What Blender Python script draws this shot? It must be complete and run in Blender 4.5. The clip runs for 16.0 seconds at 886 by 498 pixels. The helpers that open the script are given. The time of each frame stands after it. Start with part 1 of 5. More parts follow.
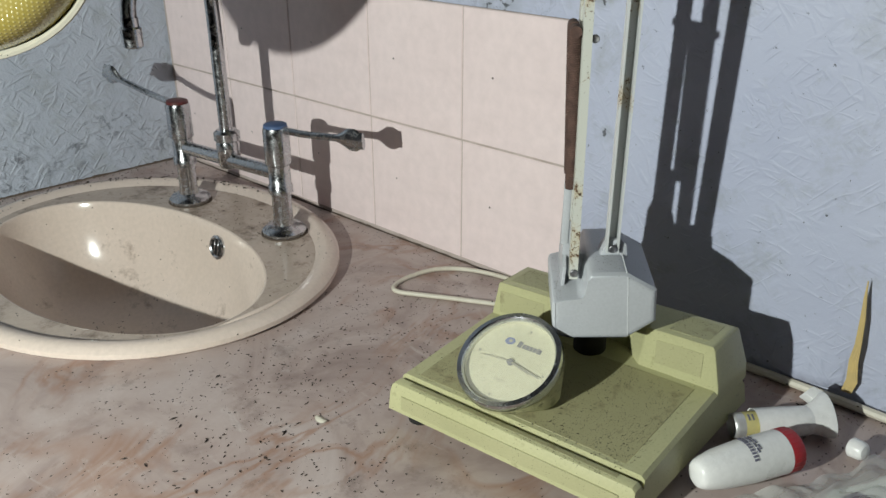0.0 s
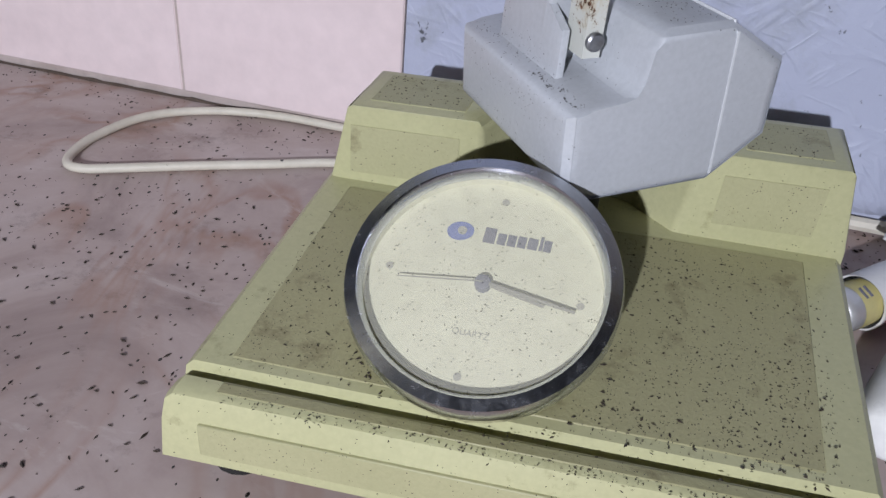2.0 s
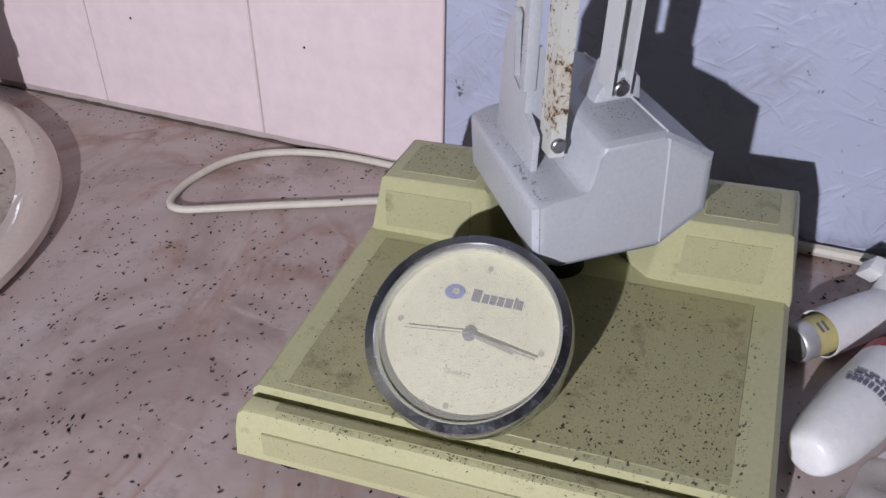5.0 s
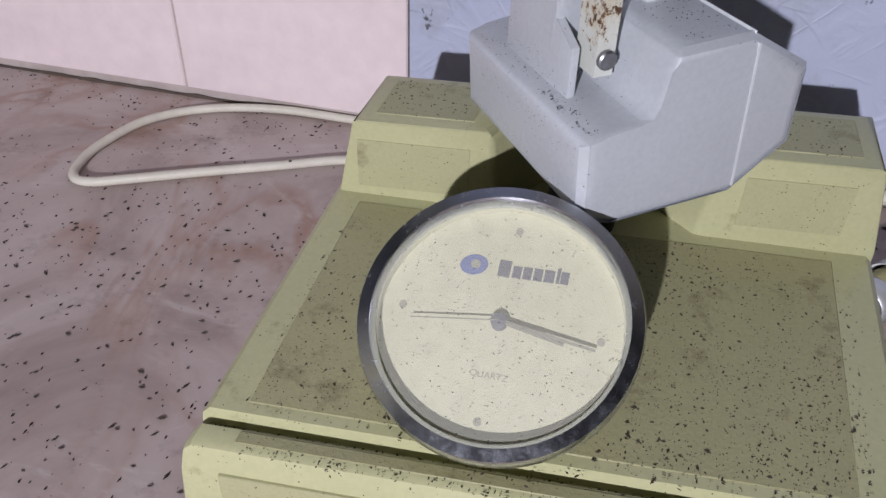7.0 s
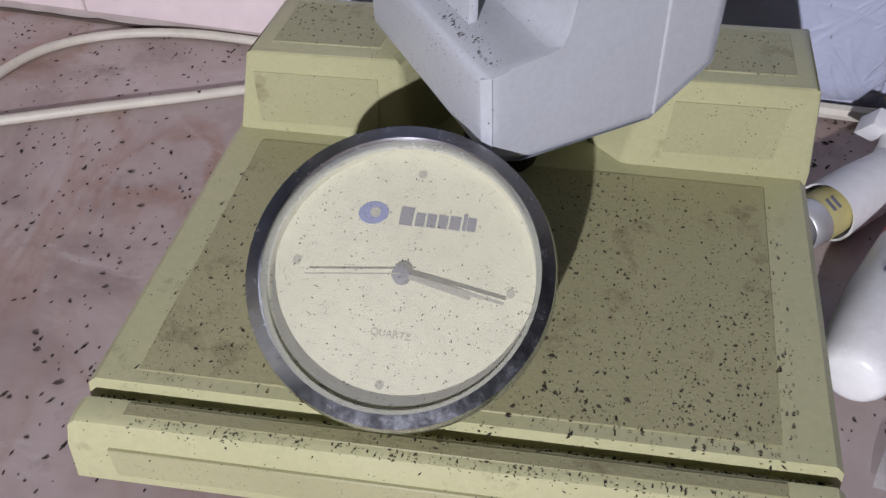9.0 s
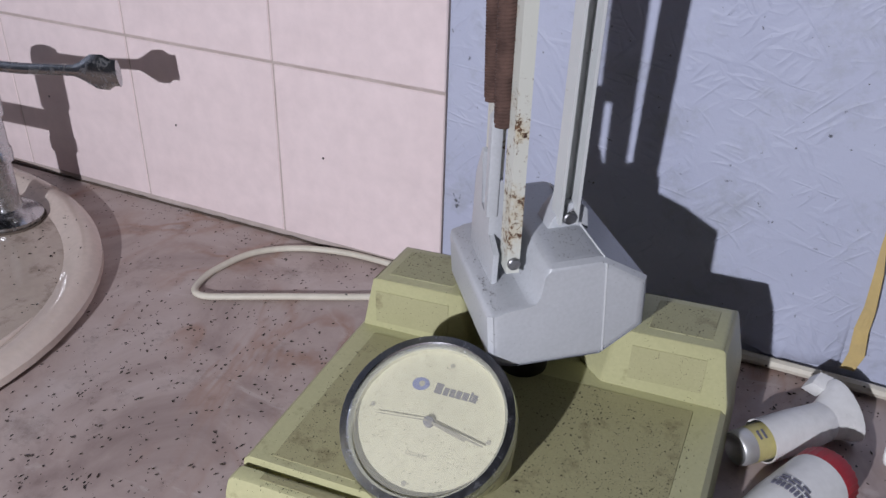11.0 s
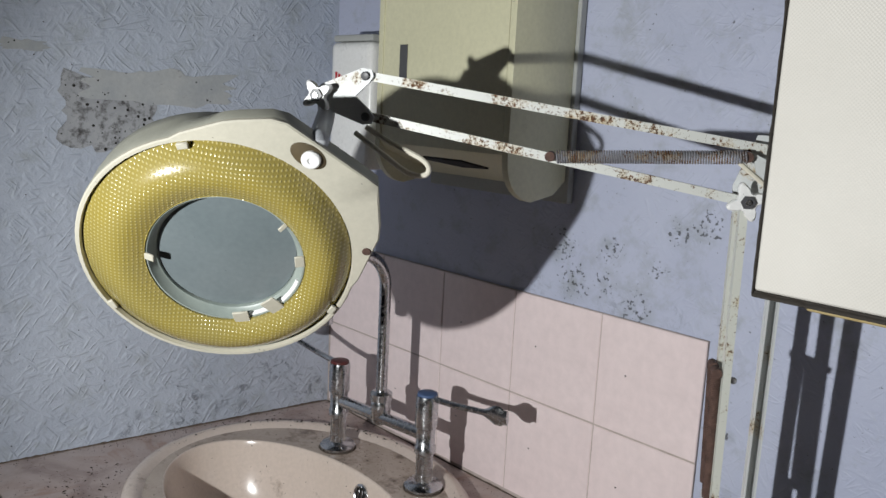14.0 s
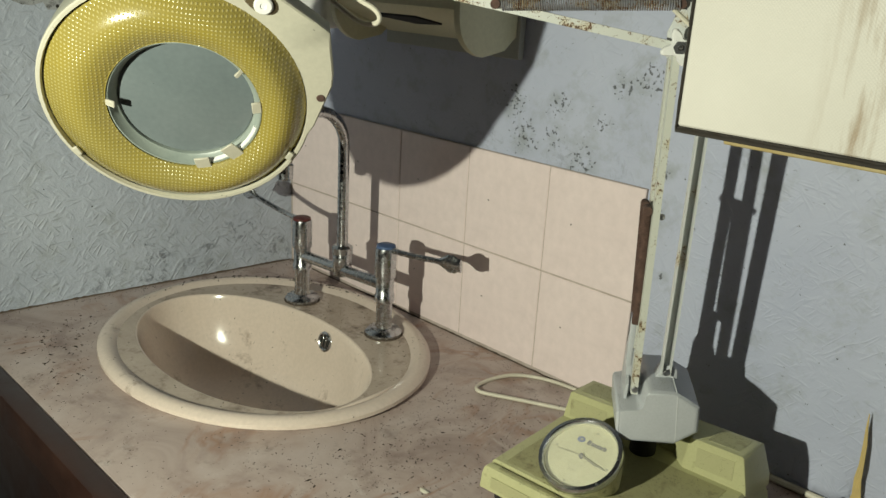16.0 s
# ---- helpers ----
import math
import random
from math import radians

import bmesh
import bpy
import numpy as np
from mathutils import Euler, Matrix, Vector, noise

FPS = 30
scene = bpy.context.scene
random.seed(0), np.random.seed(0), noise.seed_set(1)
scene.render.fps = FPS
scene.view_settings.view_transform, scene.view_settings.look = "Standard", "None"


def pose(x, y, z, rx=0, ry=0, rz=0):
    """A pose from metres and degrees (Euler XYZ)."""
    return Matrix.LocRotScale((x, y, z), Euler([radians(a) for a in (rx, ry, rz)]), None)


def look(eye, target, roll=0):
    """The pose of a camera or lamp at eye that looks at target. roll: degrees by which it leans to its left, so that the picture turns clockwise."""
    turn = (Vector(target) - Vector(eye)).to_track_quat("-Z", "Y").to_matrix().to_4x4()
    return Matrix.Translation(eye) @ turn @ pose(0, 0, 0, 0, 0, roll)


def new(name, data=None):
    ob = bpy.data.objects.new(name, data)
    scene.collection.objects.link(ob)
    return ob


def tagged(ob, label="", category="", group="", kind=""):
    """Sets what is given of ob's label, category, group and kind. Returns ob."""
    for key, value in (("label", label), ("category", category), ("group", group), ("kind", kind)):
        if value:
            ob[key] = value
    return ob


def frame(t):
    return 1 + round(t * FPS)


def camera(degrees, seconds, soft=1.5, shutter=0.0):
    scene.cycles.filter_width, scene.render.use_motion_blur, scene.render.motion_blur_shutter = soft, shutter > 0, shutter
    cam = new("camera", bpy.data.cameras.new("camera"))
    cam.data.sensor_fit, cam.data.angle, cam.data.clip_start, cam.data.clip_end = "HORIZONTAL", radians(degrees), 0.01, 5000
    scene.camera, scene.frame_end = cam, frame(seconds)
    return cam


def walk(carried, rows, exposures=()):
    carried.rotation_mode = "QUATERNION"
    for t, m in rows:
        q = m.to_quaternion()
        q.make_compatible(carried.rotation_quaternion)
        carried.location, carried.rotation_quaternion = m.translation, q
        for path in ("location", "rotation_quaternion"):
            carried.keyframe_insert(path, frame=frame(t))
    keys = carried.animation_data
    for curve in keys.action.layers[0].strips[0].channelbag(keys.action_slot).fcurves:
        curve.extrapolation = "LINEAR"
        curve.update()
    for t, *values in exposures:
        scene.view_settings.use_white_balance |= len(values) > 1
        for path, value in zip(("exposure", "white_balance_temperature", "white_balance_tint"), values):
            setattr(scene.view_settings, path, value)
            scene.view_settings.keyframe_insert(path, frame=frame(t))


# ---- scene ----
cam = camera(56.9, 16.0)
PATH = [
    (0, (0.438, -0.705, 1.349), (-0.756, 0.655, 0.497), 0.0),
    (0.5, (0.343, -0.639, 1.292), (-0.629, 0.817, 0.326), 0.7),
    (1, (0.225, -0.558, 1.227), (-0.478, 1.016, 0.213), 2.6),
    (1.5, (0.169, -0.497, 1.162), (-0.314, 1.139, 0.117), 4.4),
    (2, (0.137, -0.455, 1.133), (-0.225, 1.174, 0.031), 5.4),
    (2.5, (0.126, -0.431, 1.13), (-0.171, 1.18, -0.018), 5.8),
    (3, (0.128, -0.424, 1.134), (-0.145, 1.17, -0.042), 5.4),
    (3.5, (0.133, -0.423, 1.147), (-0.159, 1.156, -0.045), 4.7),
    (4, (0.143, -0.435, 1.161), (-0.178, 1.135, -0.036), 3.9),
    (4.5, (0.18, -0.467, 1.198), (-0.268, 1.079, 0.01), 2.4),
    (5, (0.185, -0.491, 1.214), (-0.382, 1.025, 0.04), 0.9),
    (5.2, (0.182, -0.498, 1.215), (-0.406, 1.021, 0.055), 0.6),
    (7.5, (0.127, -0.403, 1.141), (-0.17, 1.1, -0.144), 2.0),
    (8, (0.134, -0.387, 1.139), (-0.107, 1.009, -0.273), 1.7),
    (10.5, (0.194, -0.481, 1.216), (-0.31, 1.073, 0.062), 2.5),
    (11, (0.233, -0.523, 1.256), (-0.468, 1.064, 0.26), 2.0),
    (11.5, (0.274, -0.569, 1.298), (-0.6, 1.013, 0.442), 1.4),
    (12, (0.311, -0.625, 1.343), (-0.735, 0.928, 0.641), 2.2),
    (12.5, (0.344, -0.698, 1.398), (-0.884, 0.768, 0.813), 1.8),
    (13, (0.388, -0.775, 1.438), (-0.949, 0.632, 0.957), 1.5),
    (13.5, (0.432, -0.829, 1.456), (-0.971, 0.537, 1.052), 2.4),
    (14, (0.46, -0.861, 1.469), (-0.979, 0.483, 1.117), 2.9),
    (14.5, (0.48, -0.879, 1.473), (-0.953, 0.468, 1.112), 3.2),
    (15, (0.499, -0.885, 1.468), (-0.9, 0.472, 1.021), 3.4),
    (15.5, (0.51, -0.887, 1.458), (-0.84, 0.476, 0.892), 3.5),
    (16, (0.512, -0.888, 1.449), (-0.807, 0.474, 0.815), 3.2),
]
walk(cam, [(t, look(eye, target, roll)) for t, eye, target, roll in PATH],
     exposures=[(0.0, -0.22, 6800, 1), (1.0, -0.2, 6500, 4), (2.0, -0.2, 6100, 17), (3.5, -0.32, 6100, 22), (5.0, -0.25, 6250, 22), (8.0, -0.22, 6250, 20), (10.5, -0.35, 6300, 24), (11.5, -0.28, 6200, 9), (12.0, -0.25, 6250, 5), (12.5, -0.42, 6700, 4), (13.5, -0.46, 6650, 8), (14.5, -0.44, 6700, 9), (15.0, -0.42, 7300, 3), (15.5, -0.58, 8600, -5), (16.0, -0.46, 8100, -6)])

# ---- light ----
world = bpy.data.worlds.new("dark_room")
world.use_nodes = True
world.node_tree.nodes["Background"].inputs[0].default_value = (0.5, 0.55, 0.7, 1)
world.node_tree.nodes["Background"].inputs[1].default_value = 0.002
scene.world = world
torch = bpy.data.lights.new("torch", "SPOT")
torch.energy, torch.color = 64, (0.95, 0.98, 1.0)
torch.spot_size, torch.spot_blend, torch.shadow_soft_size = radians(106), 0.58, 0.01
torch_ob = new("torch", torch)
torch_ob.matrix_world = look((0.05, -1.25, 1.36), (-0.15, 0.0, 1.13))

# ---- mesh helpers ----


def mesh_object(name, bm, material, smooth=False):
    bmesh.ops.recalc_face_normals(bm, faces=bm.faces)
    me = bpy.data.meshes.new(name)
    bm.to_mesh(me)
    bm.free()
    me.materials.append(material)
    if smooth:
        for p in me.polygons:
            p.use_smooth = True
        me.set_sharp_from_angle(angle=radians(38))
    return new(name, me)


def part(name, bm, material, parent, label="", smooth=True):
    ob = mesh_object(name, bm, material, smooth)
    ob.parent = parent
    if parent is not None and parent.type != "EMPTY":
        ob.matrix_parent_inverse = Matrix.Identity(4)
    return tagged(ob, label)


def thing(name, label, category, at=(0, 0, 0), group="", turn=None):
    ob = new(name)
    ob.empty_display_size = 0.02
    ob.matrix_world = Matrix.Translation(at) if turn is None else turn
    return tagged(ob, label, category, group)


def structure(name, bm, material, label, smooth=False):
    return tagged(mesh_object(name, bm, material, smooth), label, "", "", "structure")


def box(lo, hi, bevel=0.0, seg=2, bm=None):
    b = bmesh.new()
    bmesh.ops.create_cube(b, size=1)
    for v in b.verts:
        v.co = Vector([lo[i] + (v.co[i] + 0.5) * (hi[i] - lo[i]) for i in range(3)])
    if bevel:
        bmesh.ops.bevel(b, geom=b.edges[:], offset=bevel, segments=seg, affect="EDGES", profile=0.6)
    return join(bm, b)


def join(bm, b, m=None):
    if m is not None:
        b.transform(m)
    if bm is None:
        return b
    me = bpy.data.meshes.new("scratch")
    b.to_mesh(me)
    b.free()
    bm.from_mesh(me)
    bpy.data.meshes.remove(me)
    return bm


def loft(loops, cap=(True, True), closed=True, bm=None):
    """Skin a row of point loops that all have the same length."""
    b = bmesh.new()
    rings = [[b.verts.new(p) for p in loop] for loop in loops]
    n = len(rings[0])
    for r0, r1 in zip(rings, rings[1:]):
        for i in range(n if closed else n - 1):
            j = (i + 1) % n
            b.faces.new((r0[i], r0[j], r1[j], r1[i]))
    if cap[0]:
        b.faces.new(rings[0][::-1])
    if cap[1]:
        b.faces.new(rings[-1])
    return join(bm, b)


def ellipse(cx, cy, z, a, b, n=48):
    return [Vector((cx + a * math.cos(2 * math.pi * i / n), cy + b * math.sin(2 * math.pi * i / n), z)) for i in range(n)]


def lathe(profile, n=24, m=None, bm=None, cap=(True, True)):
    """Turn (radius, height) pairs about z, then pose by m."""
    b = loft([ellipse(0, 0, z, r, r, n) for r, z in profile], cap)
    return join(bm, b, m)


def axis(p, q):
    """The pose at p whose z points to q."""
    d = Vector(q) - Vector(p)
    return Matrix.Translation(p) @ d.to_track_quat("Z", "Y").to_matrix().to_4x4()


def rod(p, q, r, n=16, bm=None, r2=None):
    L = (Vector(q) - Vector(p)).length
    return lathe([(r, 0), (r if r2 is None else r2, L)], n, axis(p, q), bm)


def smooth_path(points, steps=10):
    pts = [Vector(p) for p in points]
    pts = [2 * pts[0] - pts[1]] + pts + [2 * pts[-1] - pts[-2]]
    out = []
    for a, b, c, d in zip(pts, pts[1:], pts[2:], pts[3:]):
        for i in range(steps):
            t = i / steps
            out.append(0.5 * (2 * b + (c - a) * t + (2 * a - 5 * b + 4 * c - d) * t * t + (3 * b - a - 3 * c + d) * t ** 3))
    return out + [pts[-2]]


def tube(path, r, n=10, bm=None):
    loops, side = [], None
    for i, p in enumerate(path):
        d = (path[min(i + 1, len(path) - 1)] - path[max(i - 1, 0)]).normalized()
        if side is None:
            side = d.orthogonal().normalized()
        side = (side - d * side.dot(d)).normalized()
        up = d.cross(side)
        rr = r(i / (len(path) - 1)) if callable(r) else r
        loops.append([p + rr * (side * math.cos(2 * math.pi * k / n) + up * math.sin(2 * math.pi * k / n)) for k in range(n)])
    return loft(loops, bm=bm)


def prism(outline, direction, bm=None, bevel=0.0):
    """A closed outline swept along a direction."""
    d = Vector(direction)
    b = loft([[Vector(p) for p in outline], [Vector(p) + d for p in outline]])
    if bevel:
        bmesh.ops.bevel(b, geom=b.edges[:], offset=bevel, segments=2, affect="EDGES", profile=0.6)
    return join(bm, b)


# ---- materials ----


def nodes_of(name):
    m = bpy.data.materials.new(name)
    m.use_nodes = True
    return m, m.node_tree.nodes, m.node_tree.links, m.node_tree.nodes["Principled BSDF"]


def ramp(nodes, links, source, stops):
    r = nodes.new("ShaderNodeValToRGB")
    e = r.color_ramp.elements
    while len(e) < len(stops):
        e.new(0.5)
    for el, (pos, col) in zip(e, stops):
        el.position, el.color = pos, (*col, 1) if len(col) == 3 else col
    links.new(source, r.inputs[0])
    return r.outputs[0]


def noise_tex(nodes, links, coord, scale, detail=5, rough=0.6, distort=0.0):
    n = nodes.new("ShaderNodeTexNoise")
    n.inputs["Scale"].default_value, n.inputs["Detail"].default_value = scale, detail
    n.inputs["Roughness"].default_value, n.inputs["Distortion"].default_value = rough, distort
    links.new(coord, n.inputs["Vector"])
    return n.outputs["Fac"]


def mapped(nodes, links, coord, scale=(1, 1, 1), rot=(0, 0, 0), loc=(0, 0, 0)):
    m = nodes.new("ShaderNodeMapping")
    m.inputs["Scale"].default_value, m.inputs["Rotation"].default_value, m.inputs["Location"].default_value = scale, [radians(a) for a in rot], loc
    links.new(coord, m.inputs[0])
    return m.outputs[0]


def mix(nodes, links, fac, a, b, mode="MIX"):
    n = nodes.new("ShaderNodeMix")
    n.data_type, n.blend_type = "RGBA", mode
    for sock, v in ((n.inputs[0], fac), (n.inputs[6], a), (n.inputs[7], b)):
        if isinstance(v, (int, float)):
            sock.default_value = v
        elif isinstance(v, tuple):
            sock.default_value = (*v, 1)
        else:
            links.new(v, sock)
    return n.outputs[2]


def calc(nodes, links, op, a, b=0.0):
    n = nodes.new("ShaderNodeMath")
    n.operation = op
    for sock, v in zip(n.inputs, (a, b)):
        if isinstance(v, (int, float)):
            sock.default_value = v
        else:
            links.new(v, sock)
    return n.outputs[0]


def specks(nodes, links, coord, scale, size, cover=0.5, patch=9.0, stretch=None):
    """A mask of small droppings: 1 on a speck. cover: how much of the surface has any."""
    v = nodes.new("ShaderNodeTexVoronoi")
    v.inputs["Scale"].default_value = scale
    links.new(stretch or coord, v.inputs["Vector"])
    wob = noise_tex(nodes, links, coord, patch, 3)
    rnd = nodes.new("ShaderNodeSeparateColor")
    links.new(v.outputs["Color"], rnd.inputs[0])
    near = calc(nodes, links, "LESS_THAN", v.outputs["Distance"], calc(nodes, links, "MULTIPLY", rnd.outputs[1], size))
    some = calc(nodes, links, "LESS_THAN", rnd.outputs[0], calc(nodes, links, "MULTIPLY", calc(nodes, links, "SUBTRACT", wob, 0.5 - cover / 2), 1.6))
    return calc(nodes, links, "MULTIPLY", near, some)


def bump(nodes, links, bsdf, height, strength, distance):
    b = nodes.new("ShaderNodeBump")
    b.inputs["Strength"].default_value, b.inputs["Distance"].default_value = strength, distance
    links.new(height, b.inputs["Height"])
    links.new(b.outputs[0], bsdf.inputs["Normal"])


def surface(name, base, other, scale=12, rough=0.5, metal=0.0, fine=180, relief=0.15, depth=0.0006, dirt=None, dirt_at=0.62, dots=None, dot_colour=(0.012, 0.01, 0.008), coat=0.0):
    """A surface that varies at two scales. dirt: a colour that comes in blotches; dots: (scale, size, cover) of small droppings."""
    m, nodes, links, bsdf = nodes_of(name)
    coord = nodes.new("ShaderNodeTexCoord").outputs["Object"]
    big, small = noise_tex(nodes, links, coord, scale), noise_tex(nodes, links, coord, fine, 3)
    col = mix(nodes, links, ramp(nodes, links, big, [(0.3, (0, 0, 0)), (0.7, (1, 1, 1))]), base, other)
    col = mix(nodes, links, 0.25, col, ramp(nodes, links, small, [(0.25, (0.55, 0.55, 0.55)), (0.75, (1.0, 1.0, 1.0))]), "MULTIPLY")
    if dirt:
        d = noise_tex(nodes, links, coord, scale * 2.3, 8, 0.72)
        col = mix(nodes, links, ramp(nodes, links, d, [(dirt_at - 0.06, (0, 0, 0)), (dirt_at + 0.1, (0.9, 0.9, 0.9))]), col, dirt)
    if dots:
        col = mix(nodes, links, specks(nodes, links, coord, *dots), col, dot_colour)
    links.new(col, bsdf.inputs["Base Color"])
    links.new(ramp(nodes, links, big, [(0.3, (rough * 0.8,) * 3), (0.7, (min(1, rough * 1.25),) * 3)]), bsdf.inputs["Roughness"])
    bsdf.inputs["Metallic"].default_value = metal
    bsdf.inputs["Coat Weight"].default_value = coat
    bump(nodes, links, bsdf, small, relief, depth)
    return m


def wallpaper(name, base, other, mould_box, seed, clusters=()):
    """Painted relief paper with crossed straw-like ridges, mould in one stretch of the wall and fly specks."""
    m, nodes, links, bsdf = nodes_of(name)
    coord = nodes.new("ShaderNodeTexCoord").outputs["Object"]
    ridges = None
    for turn, sc in ((36, 0.2), (-43, 0.18), (78, 0.22)):
        c = mapped(nodes, links, coord, (1, 1, 1), (turn if "left" in name else 0, 0 if "left" in name else turn, 0), (seed, seed * 2 + turn * 0.01, 0))
        c = mapped(nodes, links, c, (1, 1, sc))
        n = noise_tex(nodes, links, c, 70 if "left" in name else 105, 1, 0.4)
        n = calc(nodes, links, "ABSOLUTE", calc(nodes, links, "SUBTRACT", n, 0.5))
        n = calc(nodes, links, "SUBTRACT", 0.075, calc(nodes, links, "MINIMUM", n, 0.075))
        gate = noise_tex(nodes, links, mapped(nodes, links, coord, (1, 1, 1), (0, 0, 0), (turn, 3, seed)), 34, 1)
        n = calc(nodes, links, "MULTIPLY", n, ramp(nodes, links, gate, [(0.47, (0, 0, 0)), (0.6, (1, 1, 1))]))
        ridges = n if ridges is None else calc(nodes, links, "MAXIMUM", ridges, n)
    height = calc(nodes, links, "ADD", calc(nodes, links, "MULTIPLY", ridges, 12.0), noise_tex(nodes, links, coord, 140, 3))
    big = noise_tex(nodes, links, coord, 4.0, 5)
    col = mix(nodes, links, ramp(nodes, links, big, [(0.32, (0, 0, 0)), (0.7, (1, 1, 1))]), base, other)
    grime = noise_tex(nodes, links, coord, 17, 8, 0.7)
    col = mix(nodes, links, ramp(nodes, links, grime, [(0.52, (0, 0, 0)), (0.8, (0.62, 0.62, 0.62))]), col, (0.2, 0.21, 0.18))
    # mould: clusters of dark spots inside a soft-edged stretch
    sep = nodes.new("ShaderNodeSeparateXYZ")
    links.new(coord, sep.inputs[0])
    inside = None
    for k, (lo, hi) in mould_box.items():
        s = sep.outputs[k]
        half = (hi - lo) / 2
        f = calc(nodes, links, "SUBTRACT", 1.0, calc(nodes, links, "DIVIDE", calc(nodes, links, "ABSOLUTE", calc(nodes, links, "SUBTRACT", s, (lo + hi) / 2)), half))
        inside = f if inside is None else calc(nodes, links, "MINIMUM", inside, f)
    inside = calc(nodes, links, "MINIMUM", calc(nodes, links, "MAXIMUM", calc(nodes, links, "MULTIPLY", inside, 3.0), 0.0), 1.0)
    spots = noise_tex(nodes, links, coord, 62, 9, 0.78, 0.8)
    where = noise_tex(nodes, links, coord, 13, 2)
    blot = calc(nodes, links, "MULTIPLY", ramp(nodes, links, spots, [(0.50, (0, 0, 0)), (0.58, (1, 1, 1))]), ramp(nodes, links, where, [(0.45, (0, 0, 0)), (0.6, (0.45, 0.45, 0.45) if clusters else (1, 1, 1))]))
    col = mix(nodes, links, calc(nodes, links, "MULTIPLY", calc(nodes, links, "MULTIPLY", blot, inside), 0.55), col, (0.022, 0.023, 0.024))
    patch = None
    for cx, cz, r in clusters:
        dx, dz = calc(nodes, links, "SUBTRACT", sep.outputs[0], cx), calc(nodes, links, "SUBTRACT", sep.outputs[2], cz)
        d2 = calc(nodes, links, "ADD", calc(nodes, links, "MULTIPLY", dx, dx), calc(nodes, links, "MULTIPLY", dz, dz))
        f = calc(nodes, links, "MAXIMUM", calc(nodes, links, "SUBTRACT", 1.0, calc(nodes, links, "DIVIDE", d2, r * r)), 0.0)
        patch = f if patch is None else calc(nodes, links, "MAXIMUM", patch, f)
    if patch is not None:
        dots = calc(nodes, links, "ADD", noise_tex(nodes, links, coord, 170, 3, 0.55), calc(nodes, links, "MULTIPLY", patch, 0.155))
        halo = calc(nodes, links, "MULTIPLY", patch, ramp(nodes, links, noise_tex(nodes, links, coord, 45, 5), [(0.4, (0, 0, 0)), (0.65, (0.5, 0.5, 0.5))]))
        col = mix(nodes, links, halo, col, (0.19, 0.21, 0.19))
        col = mix(nodes, links, ramp(nodes, links, dots, [(0.69, (0, 0, 0)), (0.75, (0.8, 0.8, 0.8))]), col, (0.025, 0.026, 0.027))
    col = mix(nodes, links, specks(nodes, links, coord, 60, 0.09, 0.3), col, (0.03, 0.026, 0.022))
    links.new(col, bsdf.inputs["Base Color"])
    bsdf.inputs["Roughness"].default_value = 0.55
    bump(nodes, links, bsdf, height, 0.8 if "left" in name else 0.4, 0.0016 if "left" in name else 0.0012)
    return m


def marble_laminate():
    """Pinkish grey marble-pattern laminate with rusty veins, pale smears and droppings."""
    m, nodes, links, bsdf = nodes_of("marble_laminate")
    coord = nodes.new("ShaderNodeTexCoord").outputs["Object"]
    cloud = noise_tex(nodes, links, coord, 9, 7, 0.62, 0.8)
    col = ramp(nodes, links, cloud, [(0.28, (0.25, 0.185, 0.17)), (0.48, (0.43, 0.345, 0.32)), (0.7, (0.54, 0.465, 0.445))])
    vein = calc(nodes, links, "ABSOLUTE", calc(nodes, links, "SUBTRACT", noise_tex(nodes, links, mapped(nodes, links, coord, (1.0, 0.6, 1), (0, 0, 28)), 7, 4, 0.55, 1.6), 0.5))
    gate = noise_tex(nodes, links, coord, 5, 2)
    v = calc(nodes, links, "MULTIPLY", ramp(nodes, links, vein, [(0.0, (0.6, 0.6, 0.6)), (0.05, (0, 0, 0))]), ramp(nodes, links, gate, [(0.45, (0, 0, 0)), (0.6, (1, 1, 1))]))
    col = mix(nodes, links, v, col, (0.3, 0.14, 0.07))
    smear = noise_tex(nodes, links, mapped(nodes, links, coord, (1, 1.8, 1), (0, 0, -20)), 15, 6, 0.7, 1.0)
    col = mix(nodes, links, ramp(nodes, links, smear, [(0.6, (0, 0, 0)), (0.76, (0.65, 0.65, 0.65))]), col, (0.58, 0.53, 0.51))
    grime = noise_tex(nodes, links, coord, 26, 9, 0.75)
    col = mix(nodes, links, ramp(nodes, links, grime, [(0.56, (0, 0, 0)), (0.76, (0.6, 0.6, 0.6))]), col, (0.1, 0.075, 0.06))
    for sc, size, cover in ((300, 0.22, 0.36), (170, 0.15, 0.25)):
        col = mix(nodes, links, specks(nodes, links, coord, sc, size, cover, 11, mapped(nodes, links, coord, (1, 0.6, 1), (0, 0, 35))), col, (0.012, 0.01, 0.009))
    links.new(col, bsdf.inputs["Base Color"])
    links.new(ramp(nodes, links, grime, [(0.4, (0.32,) * 3), (0.7, (0.7,) * 3)]), bsdf.inputs["Roughness"])
    bump(nodes, links, bsdf, noise_tex(nodes, links, coord, 220, 4), 0.12, 0.0004)
    return m


